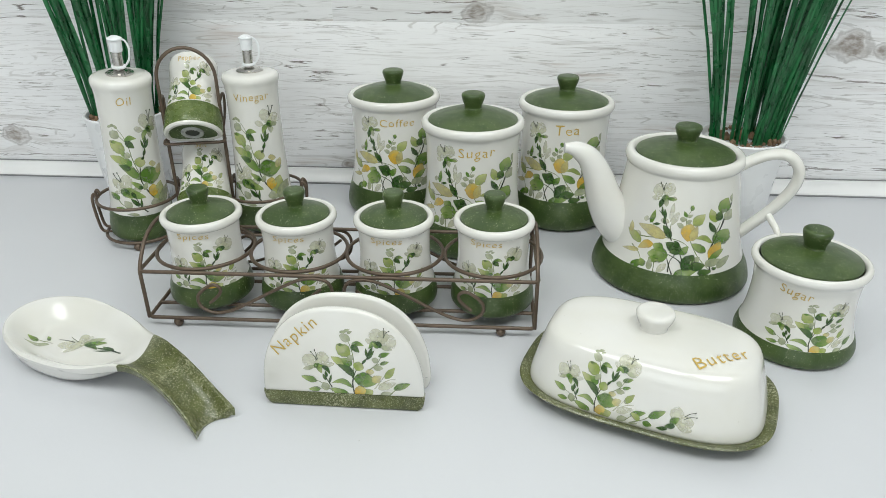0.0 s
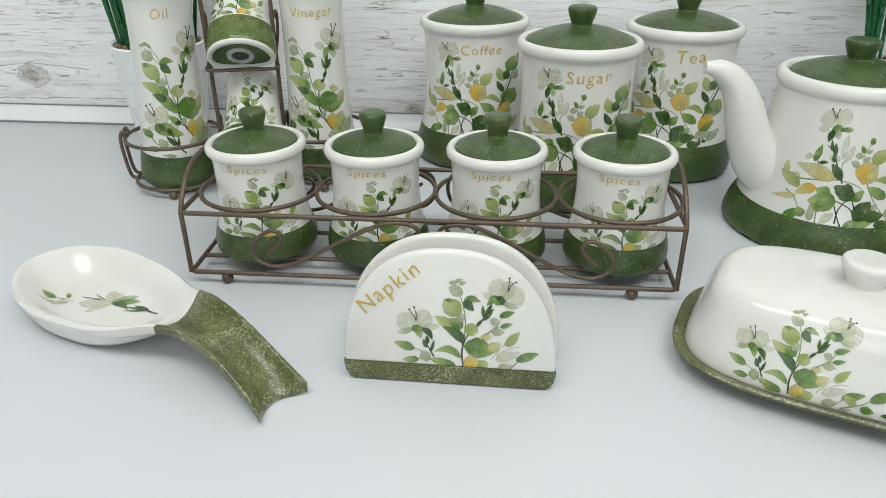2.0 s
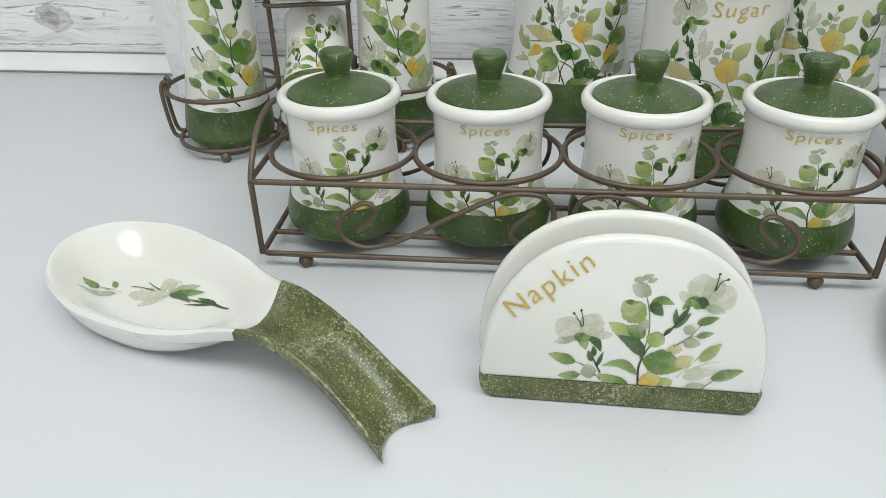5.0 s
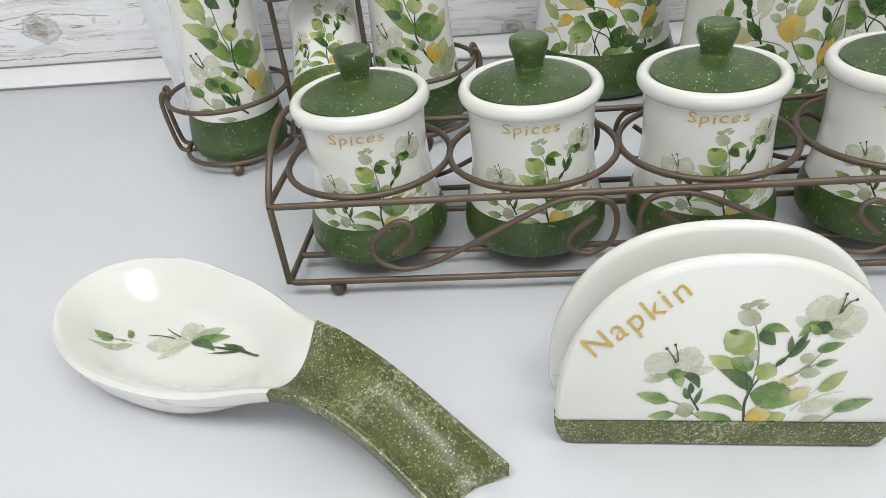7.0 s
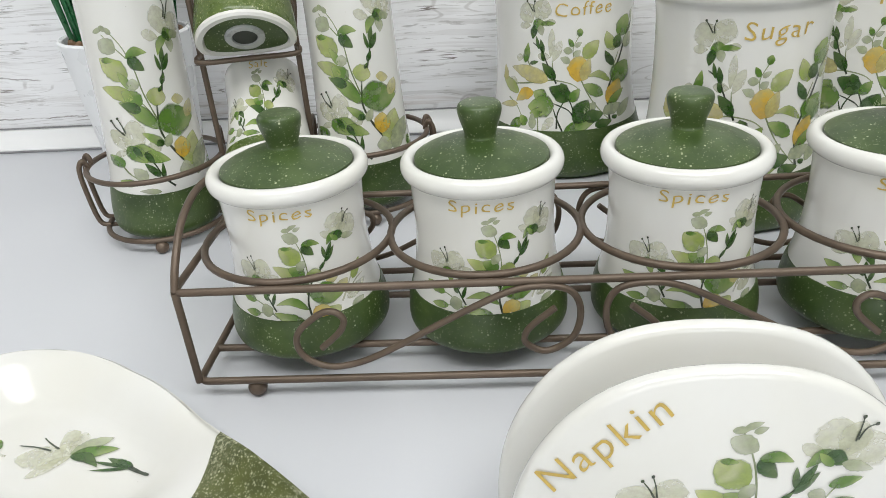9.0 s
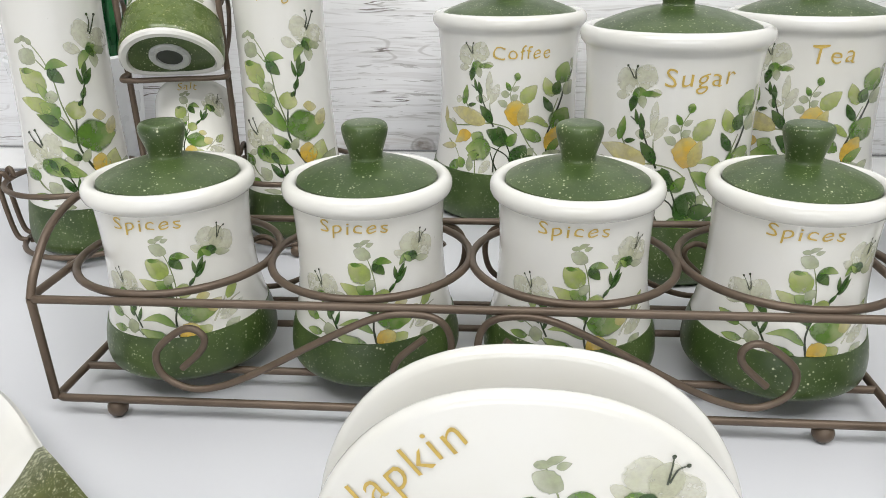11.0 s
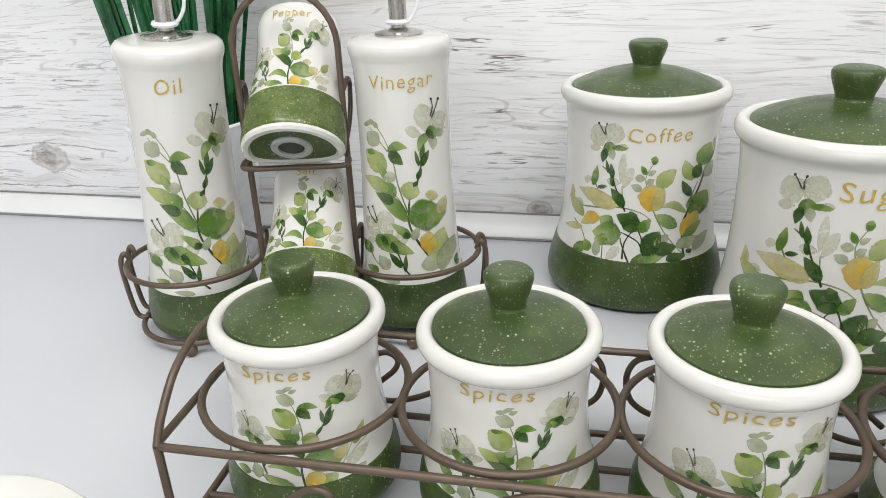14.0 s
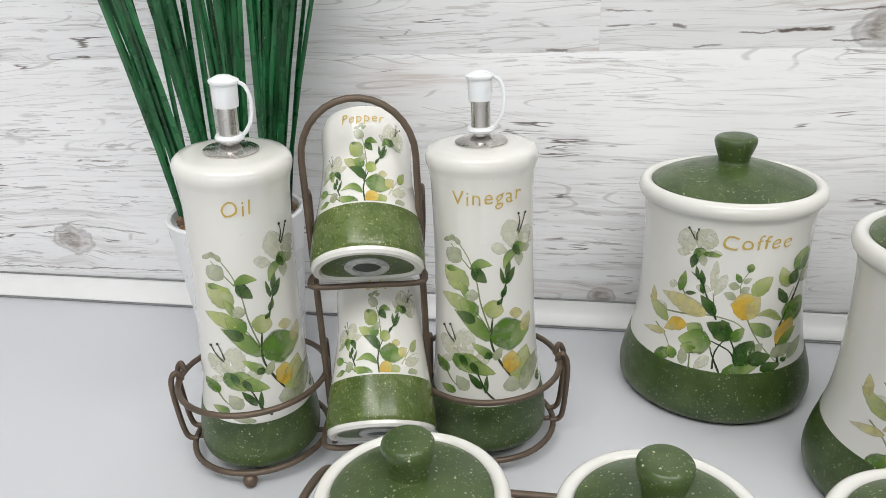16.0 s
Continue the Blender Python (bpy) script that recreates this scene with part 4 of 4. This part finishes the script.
def shaker(name, word, m):
    ob = thing(name, m, 'cream flat-backed ceramic shaker lettered "%s", leaning back to show its stopper' % word, "shaker", "shakers")
    side = smooth_profile(SHAKER, 4)
    rows = [shaker_ring(0.82, 0.0012), shaker_ring(0.86, -0.0012), shaker_ring(0.96, -0.0014)] + [shaker_ring(k, z) for k, z in side]
    rows += [shaker_ring(k, z) for k, z in ((0.825, 0.0825), (0.72, 0.0850), (0.50, 0.0862))]
    part("body", stack(rows), WHITE, ob)
    low = [(k * 1.012, z) for k, z in side if 0.0012 < z < 0.0262]
    part("base_band", stack([shaker_ring(0.99, 0.0010)] + [shaker_ring(k, z) for k, z in low] + [shaker_ring(low[-1][0] - 0.02, low[-1][1] + 0.0003)]), MOSS, ob, "speckled moss green base")
    part("underside", stack([shaker_ring(0.815, 0.0002), shaker_ring(0.815, 0.0011)]), GREEN, ob, "glazed green underside")
    plug = part("stopper", lathe([(0.0070, 0.0002), (0.0074, -0.0012), (0.0104, -0.0014), (0.0113, -0.0006), (0.0113, 0.0008), (0.0, 0.0008)], 32, centre=(0, -0.0160)), RUBBER, ob, "grey rubber stopper")
    # a closed disc, no opening: the hole's shade is put into its colour
    part("stopper_hole", lathe([(0.0, -0.0002), (0.0069, -0.0002), (0.0069, 0.0004), (0.0, 0.0004)], 24, centre=(0, -0.0160)), HOLE_SHADE, plug)

    def onto(u, v, lift):
        k = radius_at(side, v)
        a = -math.pi / 2 + u / (0.0295 * 0.87)
        return ((0.0285 * k + lift) * math.cos(a), -0.0100 + (0.0290 * k + lift) * math.sin(a), v)
    art = Art(lambda u, v: (0.0015 + 0.76 * u / 4000, 0.0262 + 0.80 * v / 3540), 21)
    spray(art, False)
    art.lay("floral_decal", onto, ob, "watercolour spray with white blossoms", low=0.0260)
    lettering(word, 0.0074, onto, ob, 0.0, 0.0725)
    return ob


def on_stand(x, y, z, tilt):
    return pose((OX + VX) / 2, (OY + VY) / 2, 0, 0, 0, STAND) @ pose(x, y, z, -tilt)


shaker("pepper_shaker", "Pepper", on_stand(0.0060, -0.0150, 0.1106, 45))
shaker("salt_shaker", "Salt", on_stand(0.0075, -0.0345, 0.0245, 47))

# ---------------------------------------------------------------- teapot
TEAPOT = [(0.0715, 0.0), (0.0742, 0.002), (0.0746, 0.006), (0.0718, 0.016), (0.0672, 0.026), (0.0628, 0.041), (0.0584, 0.064), (0.0545, 0.088), (0.0520, 0.105), (0.0512, 0.1128)]
pot, side = vessel("teapot", pose(0.2935, 0.7245, 0.0005), "cream ceramic teapot with green lid and flared green base", TEAPOT, (0.0540, 0.1188, 0.0048), 0.027)
onto = round_onto(side[8:], -105.0)
art = Art(unroll(0.047, 152, 52, 0, 3070, 0.0275, 0.96), 8)
garland(art)
art.lay("floral_decal", onto, pot, "watercolour spray of lemons, leaves and white blossom")
lid(pot, 0.0446, 0.1212, 0.0125, 0.0120, 0.0158)
path = spline([(-0.046, -0.004, 0.046), (-0.060, -0.006, 0.058), (-0.0715, -0.008, 0.078), (-0.0795, -0.009, 0.100), (-0.0890, -0.010, 0.117), (-0.1000, -0.011, 0.1255), (-0.1075, -0.012, 0.1278), (-0.1130, -0.0125, 0.1282)], 6)
rad = [0.0262 - 0.0214 * min(1.0, i / (len(path) - 1) * 1.10) ** 0.72 for i in range(len(path))]
part("spout", tube(path, rad, 24), WHITE, pot)
loop = spline([(0.046, -0.014, 0.113), (0.056, -0.016, 0.1205), (0.071, -0.020, 0.1280), (0.0860, -0.024, 0.1275), (0.0955, -0.0265, 0.1150), (0.0930, -0.026, 0.097), (0.082, -0.023, 0.078), (0.067, -0.019, 0.0595), (0.056, -0.015, 0.046)], 6)
bm = bmesh.new()
rings = []
for i, q in enumerate(loop):
    d = (loop[min(i + 1, len(loop) - 1)] - loop[max(i - 1, 0)]).normalized()
    across = Vector((0.27, 0.96, 0)).normalized()
    out = d.cross(across).normalized()
    rings.append([q + across * 0.0078 * math.cos(2 * math.pi * k / 20) + out * 0.0050 * math.sin(2 * math.pi * k / 20) for k in range(20)])
bm.free()
part("handle", stack(rings), WHITE, pot)

# ---------------------------------------------------------------- sugar bowl and its spoon
BOWL = [(0.0440, 0.0), (0.0468, 0.003), (0.0472, 0.008), (0.0452, 0.015), (0.0428, 0.023), (0.0408, 0.036), (0.0400, 0.050), (0.0406, 0.062), (0.0418, 0.069)]
bowl, side = vessel("sugar_bowl", pose(0.3715, 0.6015, 0.0005), 'squat cream ceramic bowl lettered "Sugar" with green lid', BOWL, (0.0450, 0.0755, 0.0031), 0.0165)
onto = round_onto(side[6:], -100.0)
art = Art(lambda u, v: (0.002 + 0.93 * u / 4000, 0.0168 + 0.72 * v / 3540), 31)
spray(art)
art.lay("floral_decal", onto, bowl, "watercolour spray with white blossoms and a lemon", low=0.0168)
lettering("Sugar", 0.0108, onto, bowl, -0.0170, 0.0610, -8)
lid(bowl, 0.0382, 0.0772, 0.0110, 0.0112, 0.0168)
spoon = thing("sugar_spoon", pose(0.3715, 0.6015, 0), "white ceramic spoon standing in the sugar bowl", "spoon")
shaft = spline([(-0.006, 0.018, 0.020), (-0.010, 0.030, 0.060), (-0.0135, 0.0405, 0.0800), (-0.0160, 0.0490, 0.0860), (-0.0185, 0.0550, 0.0900)], 6)
part("handle", tube(shaft, [0.0022 + 0.0010 * i / (len(shaft) - 1) for i in range(len(shaft))], 12), WHITE, spoon)
part("scoop", ball((-0.005, 0.015, 0.018), 0.009), WHITE, spoon)


# ---------------------------------------------------------------- butter dish
def squircle(hx, hy, z, e=3.2, n=72):
    out = []
    for i in range(n):
        a = 2 * math.pi * i / n
        c, s = math.cos(a), math.sin(a)
        out.append((hx * math.copysign(abs(c) ** (2 / e), c), hy * math.copysign(abs(s) ** (2 / e), s), z))
    return out


butter = thing("butter_dish", pose(0.2335, 0.5215, 0.0004, 0, 0, -21.8), 'cream ceramic butter dish lettered "Butter" on a green tray', "butter dish")
tray = [(0.074, 0.042, 0.0), (0.079, 0.046, 0.0004), (0.086, 0.052, 0.004), (0.0925, 0.0578, 0.0088), (0.0952, 0.0602, 0.0112), (0.0956, 0.0606, 0.0124), (0.0945, 0.0596, 0.0132), (0.0915, 0.0568, 0.0122), (0.086, 0.0515, 0.0088), (0.080, 0.046, 0.0076), (0.04, 0.02, 0.0072)]
part("tray", stack([squircle(0.972 * a, 1.02 * b, c) for a, b, c in tray]), OLIVE, butter, "speckled olive green tray")
COVER = [(0.0835, 0.0500, 0.0086), (0.0842, 0.0506, 0.0105), (0.0832, 0.0496, 0.0160), (0.0798, 0.0466, 0.0280), (0.0764, 0.0438, 0.0390), (0.0742, 0.0416, 0.0448), (0.0708, 0.0386, 0.0488), (0.0640, 0.0332, 0.0515), (0.0450, 0.0220, 0.0535), (0.0150, 0.0060, 0.0546)]
COVER = [(a * 1.018, b * 1.05, 0.0086 + (c - 0.0086) * 1.10) for a, b, c in COVER]
cover = part("cover", stack([squircle(*q) for q in spline(COVER, 4)]), WHITE, butter)
turned = [(0.0, 0.0580)] + [(max(0.0, 0.0138 * q.x), 0.0580 + 0.0160 * q.y) for q in spline([(a, b, 0) for a, b in KNOB[::-1]], 4)]
turned[-1] = (0.0, turned[-1][1])
part("knob", lathe(turned, 44), WHITE, cover)
COVER_FINE = [(q.x, q.y, q.z) for q in spline(COVER, 6)]


def cover_at(z):
    for (a0, b0, z0), (a1, b1, z1) in zip(COVER_FINE, COVER_FINE[1:]):
        if z0 <= z <= z1:
            t = (z - z0) / (z1 - z0)
            return a0 + (a1 - a0) * t, b0 + (b1 - b0) * t
    return COVER_FINE[0][:2] if z < 0.02 else COVER_FINE[-1][:2]


def cover_front(u, v, lift):
    z, run = 0.0105, 0.0
    for (_, b0, z0), (_, b1, z1) in zip(COVER_FINE, COVER_FINE[1:]):
        step = math.hypot(b1 - b0, z1 - z0)
        if z1 > 0.0105 and step > 0:
            z = z0 + (z1 - z0) * min(1.0, max(0.0, (v - run) / step))
            run += step
            if run >= v:
                break
    hx, hy = cover_at(z)
    return (u, -hy * (1 - min(0.999, abs(u) / hx) ** 3.2) ** (1 / 3.2) - lift * 1.3, z + lift * 0.8)


def cover_top(u, v, lift):
    lo, hi = 0.0105, 0.0592
    for _ in range(24):
        mid = (lo + hi) / 2
        hx, hy = cover_at(mid)
        if (abs(u) / hx) ** 3.2 + (abs(v) / hy) ** 3.2 < 1:
            lo = mid
        else:
            hi = mid
    return (u, v, lo + lift * 1.6)


art = Art(lambda u, v: (-0.0255 + 0.84 * u / 4000, 0.002 + 0.82 * v / 3540), 41)
spray(art)
art.leaf(175, 30, 225, 62, 26, "mid"), art.line("stem", 3, (120, -2), (160, 18), (180, 34)), art.leaf(150, 14, 120, 30, 22, "light"), art.leaf(160, 10, 190, 6, 20, "mid")
art.flower(258, 34, ((262, 88, 44), (318, 46, 44), (316, 18, 30)))
art.leaf(244, 30, 270, 52, 24, "mid"), art.leaf(262, 24, 230, 16, 18, "dark"), art.leaf(240, 10, 205, 4, 14, "dark")
art.line("ink", 2.6, (285, 60), (300, 72), (316, 78)), art.line("ink", 2.6, (286, 52), (304, 62), (322, 64))
art.lay("floral_decal", cover_front, cover, "watercolour spray with white blossoms", low=0.0005)
lettering("Butter", 0.0148, cover_top, cover, 0.0520, -0.0205, 44)

# ---------------------------------------------------------------- napkin holder
holder = thing("napkin_holder", pose(0.0085, 0.4905, 0.0006, 0, 0, -1.4), 'cream half-round ceramic napkin holder lettered "Napkin"', "napkin holder")


def half_round(y, k, grow=1.0, rise=1.0):
    """One upright outline at depth y: a flat foot and a round back, shrunk by k."""
    w, h = 0.0597 * grow - k, 0.0853 * rise - k
    out = []
    for i in range(41):
        a = math.pi * i / 40
        c, s = math.cos(a), math.sin(a)
        x = w * math.copysign(abs(c) ** 0.85, c)
        z = 0.0125 + (h - 0.0125) * abs(s) ** 0.92
        out.append((x, y, z))
    foot = [(-w, y, 0.0105 + k), (-w * 0.985, y, 0.0052 + k), (-w * 0.955, y, 0.0019 + k), (-w * 0.91, y, k), (0, y, k), (w * 0.91, y, k), (w * 0.955, y, 0.0019 + k), (w * 0.985, y, 0.0052 + k), (w, y, 0.0105 + k)]
    return out + foot


def slab(y0, y1, grow=1.0, rise=1.0):
    d = (y1 - y0)
    rows = [(0.0, 0.0022), (0.12, 0.0008), (0.35, 0.0), (0.65, 0.0), (0.88, 0.0008), (1.0, 0.0022)]
    return stack([half_round(y0 + d * t, k, grow, rise) for t, k in rows])


part("front_plate", slab(0.0, 0.0058), WHITE, holder)
part("back_plate", slab(0.0240, 0.0298, 1.035, 0.970), WHITE, holder)
part("floor_plate", block(-0.056, 0.056, 0.004, 0.0275, 0.0010, 0.0105, 0.002), WHITE, holder)


def napkin_band(t_top):
    rows = []
    for y, k in ((-0.0005, 0.0026), (-0.0003, 0.0006), (0.0006, -0.0003), (0.0052, -0.0003), (0.0062, 0.0006)):
        w = 0.0597 - k
        rows.append([(-w, y, t_top), (-w, y, 0.0105 + k), (-w * 0.985, y, 0.0052 + k), (-w * 0.955, y, 0.0019 + k), (-w * 0.91, y, k), (0, y, k), (w * 0.91, y, k), (w * 0.955, y, 0.0019 + k), (w * 0.985, y, 0.0052 + k), (w, y, 0.0105 + k), (w, y, t_top)])
    return stack(rows)


part("base_band", napkin_band(0.0128), OLIVE, holder, "speckled olive base band")


def plate_onto(u, v, lift):
    return (u, -0.0001 - lift, v)


art = Art(lambda u, v: (0.0085 + u / 4000, 0.0130 + v / 3540), 51)
spray(art)
art.lay("floral_decal", plate_onto, holder, "watercolour spray with white blossoms and a lemon", low=0.0126)
lettering("Napkin", 0.0135, plate_onto, holder, -0.0300, 0.0585, 41)

# ---------------------------------------------------------------- spoon rest
REST = pose(-0.2232, 0.5470, 0.0006, 0, 0, -33.0)
rest = thing("spoon_rest", REST, "cream ceramic spoon rest with a speckled green handle", "spoon rest")


def smooth01(a, b, x):
    t = max(0.0, min(1.0, (x - a) / (b - a)))
    return t * t * (3 - 2 * t)


HANDLE_Z = [(0.030, 0.0130), (0.050, 0.0180), (0.070, 0.0226), (0.090, 0.0242), (0.110, 0.0222), (0.130, 0.0166), (0.150, 0.0088), (0.169, 0.0022)]
LOW_EDGE = [(-0.010, -0.0430), (0.010, -0.0405), (0.030, -0.0350), (0.050, -0.0265), (0.070, -0.0168), (0.085, -0.0103), (0.100, -0.0068), (0.120, -0.0055), (0.140, -0.0061), (0.155, -0.0076), (0.169, -0.0100)]
HIGH_EDGE = [(-0.010, 0.0412), (0.010, 0.0418), (0.030, 0.0398), (0.050, 0.0358), (0.070, 0.0314), (0.085, 0.0290), (0.100, 0.0275), (0.120, 0.0262), (0.140, 0.0251), (0.155, 0.0245), (0.169, 0.0236)]


def glide(pts, u):
    """A smooth curve through rising points, flat at its start."""
    n = len(pts)
    k = max(0, min(n - 2, sum(1 for p in pts[1:-1] if p[0] <= u)))
    slope = lambda i: 0.0 if i == 0 else (pts[min(i + 1, n - 1)][1] - pts[i - 1][1]) / (pts[min(i + 1, n - 1)][0] - pts[i - 1][0])
    (u0, v0), (u1, v1) = pts[k], pts[k + 1]
    h = u1 - u0
    t = max(0.0, min(1.0, (u - u0) / h))
    return v0 * (1 + 2 * t) * (1 - t) ** 2 + v1 * t * t * (3 - 2 * t) + h * slope(k) * t * (1 - t) ** 2 - h * slope(k + 1) * t * t * (1 - t)


def handle_z(u):
    return glide(HANDLE_Z, u)


def half_width(u):
    if u < -0.010:
        return 0.0421 * max(0.0, 1 - ((u + 0.010) / 0.0675) ** 2) ** 0.5
    return (glide(HIGH_EDGE, u) - glide(LOW_EDGE, u)) / 2


def rest_rho(u, s):
    """0 in the middle of the bowl, 1 along its rim."""
    t = min(1.0, (u + 0.010) / (-0.0675 if u < -0.010 else 0.105))
    return min(1.0, math.sqrt(t * t + s * s * (1 - t * t)))


def rest_top(u, s):
    """Height of the upper face; s runs from -1 to 1 across."""
    rim, floor_z = 0.0212, 0.0055
    rho = rest_rho(u, s)
    dish = floor_z + (rim - floor_z) * smooth01(0.50, 0.98, rho) ** 0.9 - 0.0020 * smooth01(0.955, 1.0, rho)
    trough = handle_z(u) + (0.0100 if s > 0 else 0.0082) * abs(s) ** 2.2 - 0.0014 - 0.0022 * smooth01(0.88, 1.0, abs(s))
    t = smooth01(0.020, 0.088, u)
    return dish * (1 - t) + trough * t


def rest_shift(u):
    return -0.0009 if u < -0.010 else (glide(HIGH_EDGE, u) + glide(LOW_EDGE, u)) / 2


def rest_point(u, s, z):
    end = smooth01(0.146, 0.169, u)
    return Vector((u - end * 0.010 * (1 - s * s), rest_shift(u) + s * half_width(u), z))


def rest_body(u_from, u_to, nu=64, ns=30):
    bm = bmesh.new()
    fs = [0.5 * (1 - math.cos(math.pi * i / nu)) for i in range(nu + 1)]
    ss = [math.sin(math.pi / 2 * (-1 + 2 * j / ns)) for j in range(ns + 1)]
    at = lambda f, s: u_from(s) + (u_to(s) - u_from(s)) * f
    top = [[bm.verts.new(rest_point(at(f, s), s, rest_top(at(f, s), s))) for s in ss] for f in fs]
    low = []
    for f in fs:
        row = []
        for s in ss:
            u = at(f, s)
            z = rest_top(u, s)
            t = smooth01(0.020, 0.088, u)
            under = 0.0004 + 0.0165 * max(0.0, (rest_rho(u, s) - 0.80) / 0.20) ** 1.8
            thick = z - (0.0050 if s < 0 else 0.0065)
            zl = min(under * (1 - t) + thick * t, z - 0.003)
            row.append(bm.verts.new(rest_point(u, s * 0.985, max(0.0, zl))))
        low.append(row)
    for i in range(nu):
        for j in range(ns):
            bm.faces.new((top[i][j], top[i + 1][j], top[i + 1][j + 1], top[i][j + 1]))
            bm.faces.new((low[i][j], low[i][j + 1], low[i + 1][j + 1], low[i + 1][j]))
        for j, order in ((0, 1), (ns, -1)):
            bm.faces.new((top[i][j], low[i][j], low[i + 1][j], top[i + 1][j]))
    for i in (0, nu):
        for j in range(ns):
            bm.faces.new((top[i][j], top[i][j + 1], low[i][j + 1], low[i][j]))
    bmesh.ops.remove_doubles(bm, verts=bm.verts, dist=0.00002)
    return bm


part("bowl", rest_body(lambda s: -0.07748, lambda s: 0.0770 - 0.0090 * s - 0.0050 * s * s), WHITE, rest, smooth=50)
part("handle", rest_body(lambda s: 0.0771 - 0.0090 * s - 0.0050 * s * s, lambda s: 0.1690), OLIVE, rest, "mottled olive green handle", 50)


def rest_onto(u, v, lift):
    s = max(-0.95, min(0.95, (v - rest_shift(u)) / max(0.01, half_width(u))))
    return (u, v, max(rest_top(u, s), rest_top(u, s * 0.9)) + 0.0003 + lift)


def rest_place(x, y):
    a = radians(32.0)
    px, py = x / 5700, y / 4100
    return (-0.0050 + px * math.cos(a) - py * math.sin(a), -0.001 + px * math.sin(a) + py * math.cos(a))


art = Art(rest_place, 61)
sprig(art)
art.lay("floral_decal", rest_onto, rest, "watercolour sprig with one white blossom")


# ---------------------------------------------------------------- potted grass
def grass_plant(x, y, seed, turn, lean, tall):
    rnd = random.Random(seed)
    ob = thing("potted_grass", pose(x, y, 0, 0, 0, turn), "artificial green grass in a glossy white pot with pebbles", "plant", "potted grasses")
    ob.scale = (1, 1, tall)
    part("pot", lathe([(0.0, 0.0), (0.034, 0.0), (0.0355, 0.002), (0.0405, 0.055), (0.0455, 0.1035), (0.0462, 0.1065), (0.0450, 0.1082), (0.0428, 0.1070), (0.0415, 0.100), (0.0, 0.099)]), POT, ob, "glossy white pot")
    bm = bmesh.new()
    for i in range(150):
        r, a = 0.039 * math.sqrt(rnd.random()), rnd.uniform(0, 2 * math.pi)
        k = rnd.uniform(0.0022, 0.0042)
        m = Matrix.LocRotScale((r * math.cos(a), r * math.sin(a), 0.1000 + rnd.uniform(0, 0.005)), Euler((rnd.random() * 3, rnd.random() * 3, rnd.random() * 3)), (k, k * rnd.uniform(0.6, 1), k * rnd.uniform(0.5, 0.9)))
        bmesh.ops.create_icosphere(bm, subdivisions=1, radius=1, matrix=m)
    tagged(part("pebbles", bm, PEBBLE, ob, "small tan pebbles"), kind="stuff")
    clumps = [(rnd.uniform(-0.026, 0.026) * 1.1, rnd.uniform(-0.016, 0.02)) for _ in range(7)]
    clumps[:4] = [(-0.028, -0.006), (-0.008, -0.014), (0.013, -0.013), (0.029, -0.004)]
    for i in range(105):
        cx, cy = clumps[i % 7]
        bx, by = cx + rnd.gauss(0, 0.0035), cy + rnd.gauss(0, 0.003)
        out = Vector((cx * 2.3 + rnd.gauss(0, 0.020) + lean, cy * 1.5 + rnd.gauss(0, 0.018), 0))
        out.y = min(out.y, 0.030)
        tall, wide = rnd.uniform(0.30, 0.42), rnd.uniform(0.0013, 0.0024)
        yaw = rnd.uniform(-0.7, 0.7)
        side = Vector((math.cos(yaw), math.sin(yaw), 0))
        fold = Vector((-side.y, side.x, 0)) * wide * 0.45
        rows = []
        for k in range(7):
            t = k / 6
            c = Vector((bx, by, 0.092)) + out * (0.62 * t + 0.38 * t * t) + Vector((0, 0, tall * t))
            w = wide * (1 - t ** 3 * 0.85) * (0.75 + 0.25 * min(1, 5 * t))
            rows.append((c - side * w, c + fold, c + side * w, c - fold * 0.3))
        part("blade", stack(rows), GRASS, ob, "", 0)
    return ob


plant = grass_plant(-0.3150, 0.8750, 4, 0, 0.0, 1.0)
part("stalk", tube([(0.0335, -0.012, 0.096), (0.0355, -0.013, 0.20), (0.0365, -0.013, 0.30), (0.0385, -0.012, 0.42)], [0.0009, 0.0009, 0.0008, 0.0004], 6), GRASS, plant, "thin dark upright stalk")
grass_plant(0.3870, 0.8480, 9, 0, 0.004, 0.93)

# ---------------------------------------------------------------- wall planks
rnd = random.Random(12)
for row, cuts in ((0, (-1.9, -0.98, 0.31 + 0.36, 1.9)), (1, (-1.9, -1.35, -0.0746, 1.25, 1.9)), (2, (-1.9, -0.62, 0.58, 1.9))):
    for x0, x1 in zip(cuts, cuts[1:]):
        z0 = 0.0002 + 0.2 * row
        part("plank", block(x0 + 0.00003, x1 - 0.00003, 0.0, 0.0062, z0, z0 + 0.19992, 0.00012), BOARD, wall)
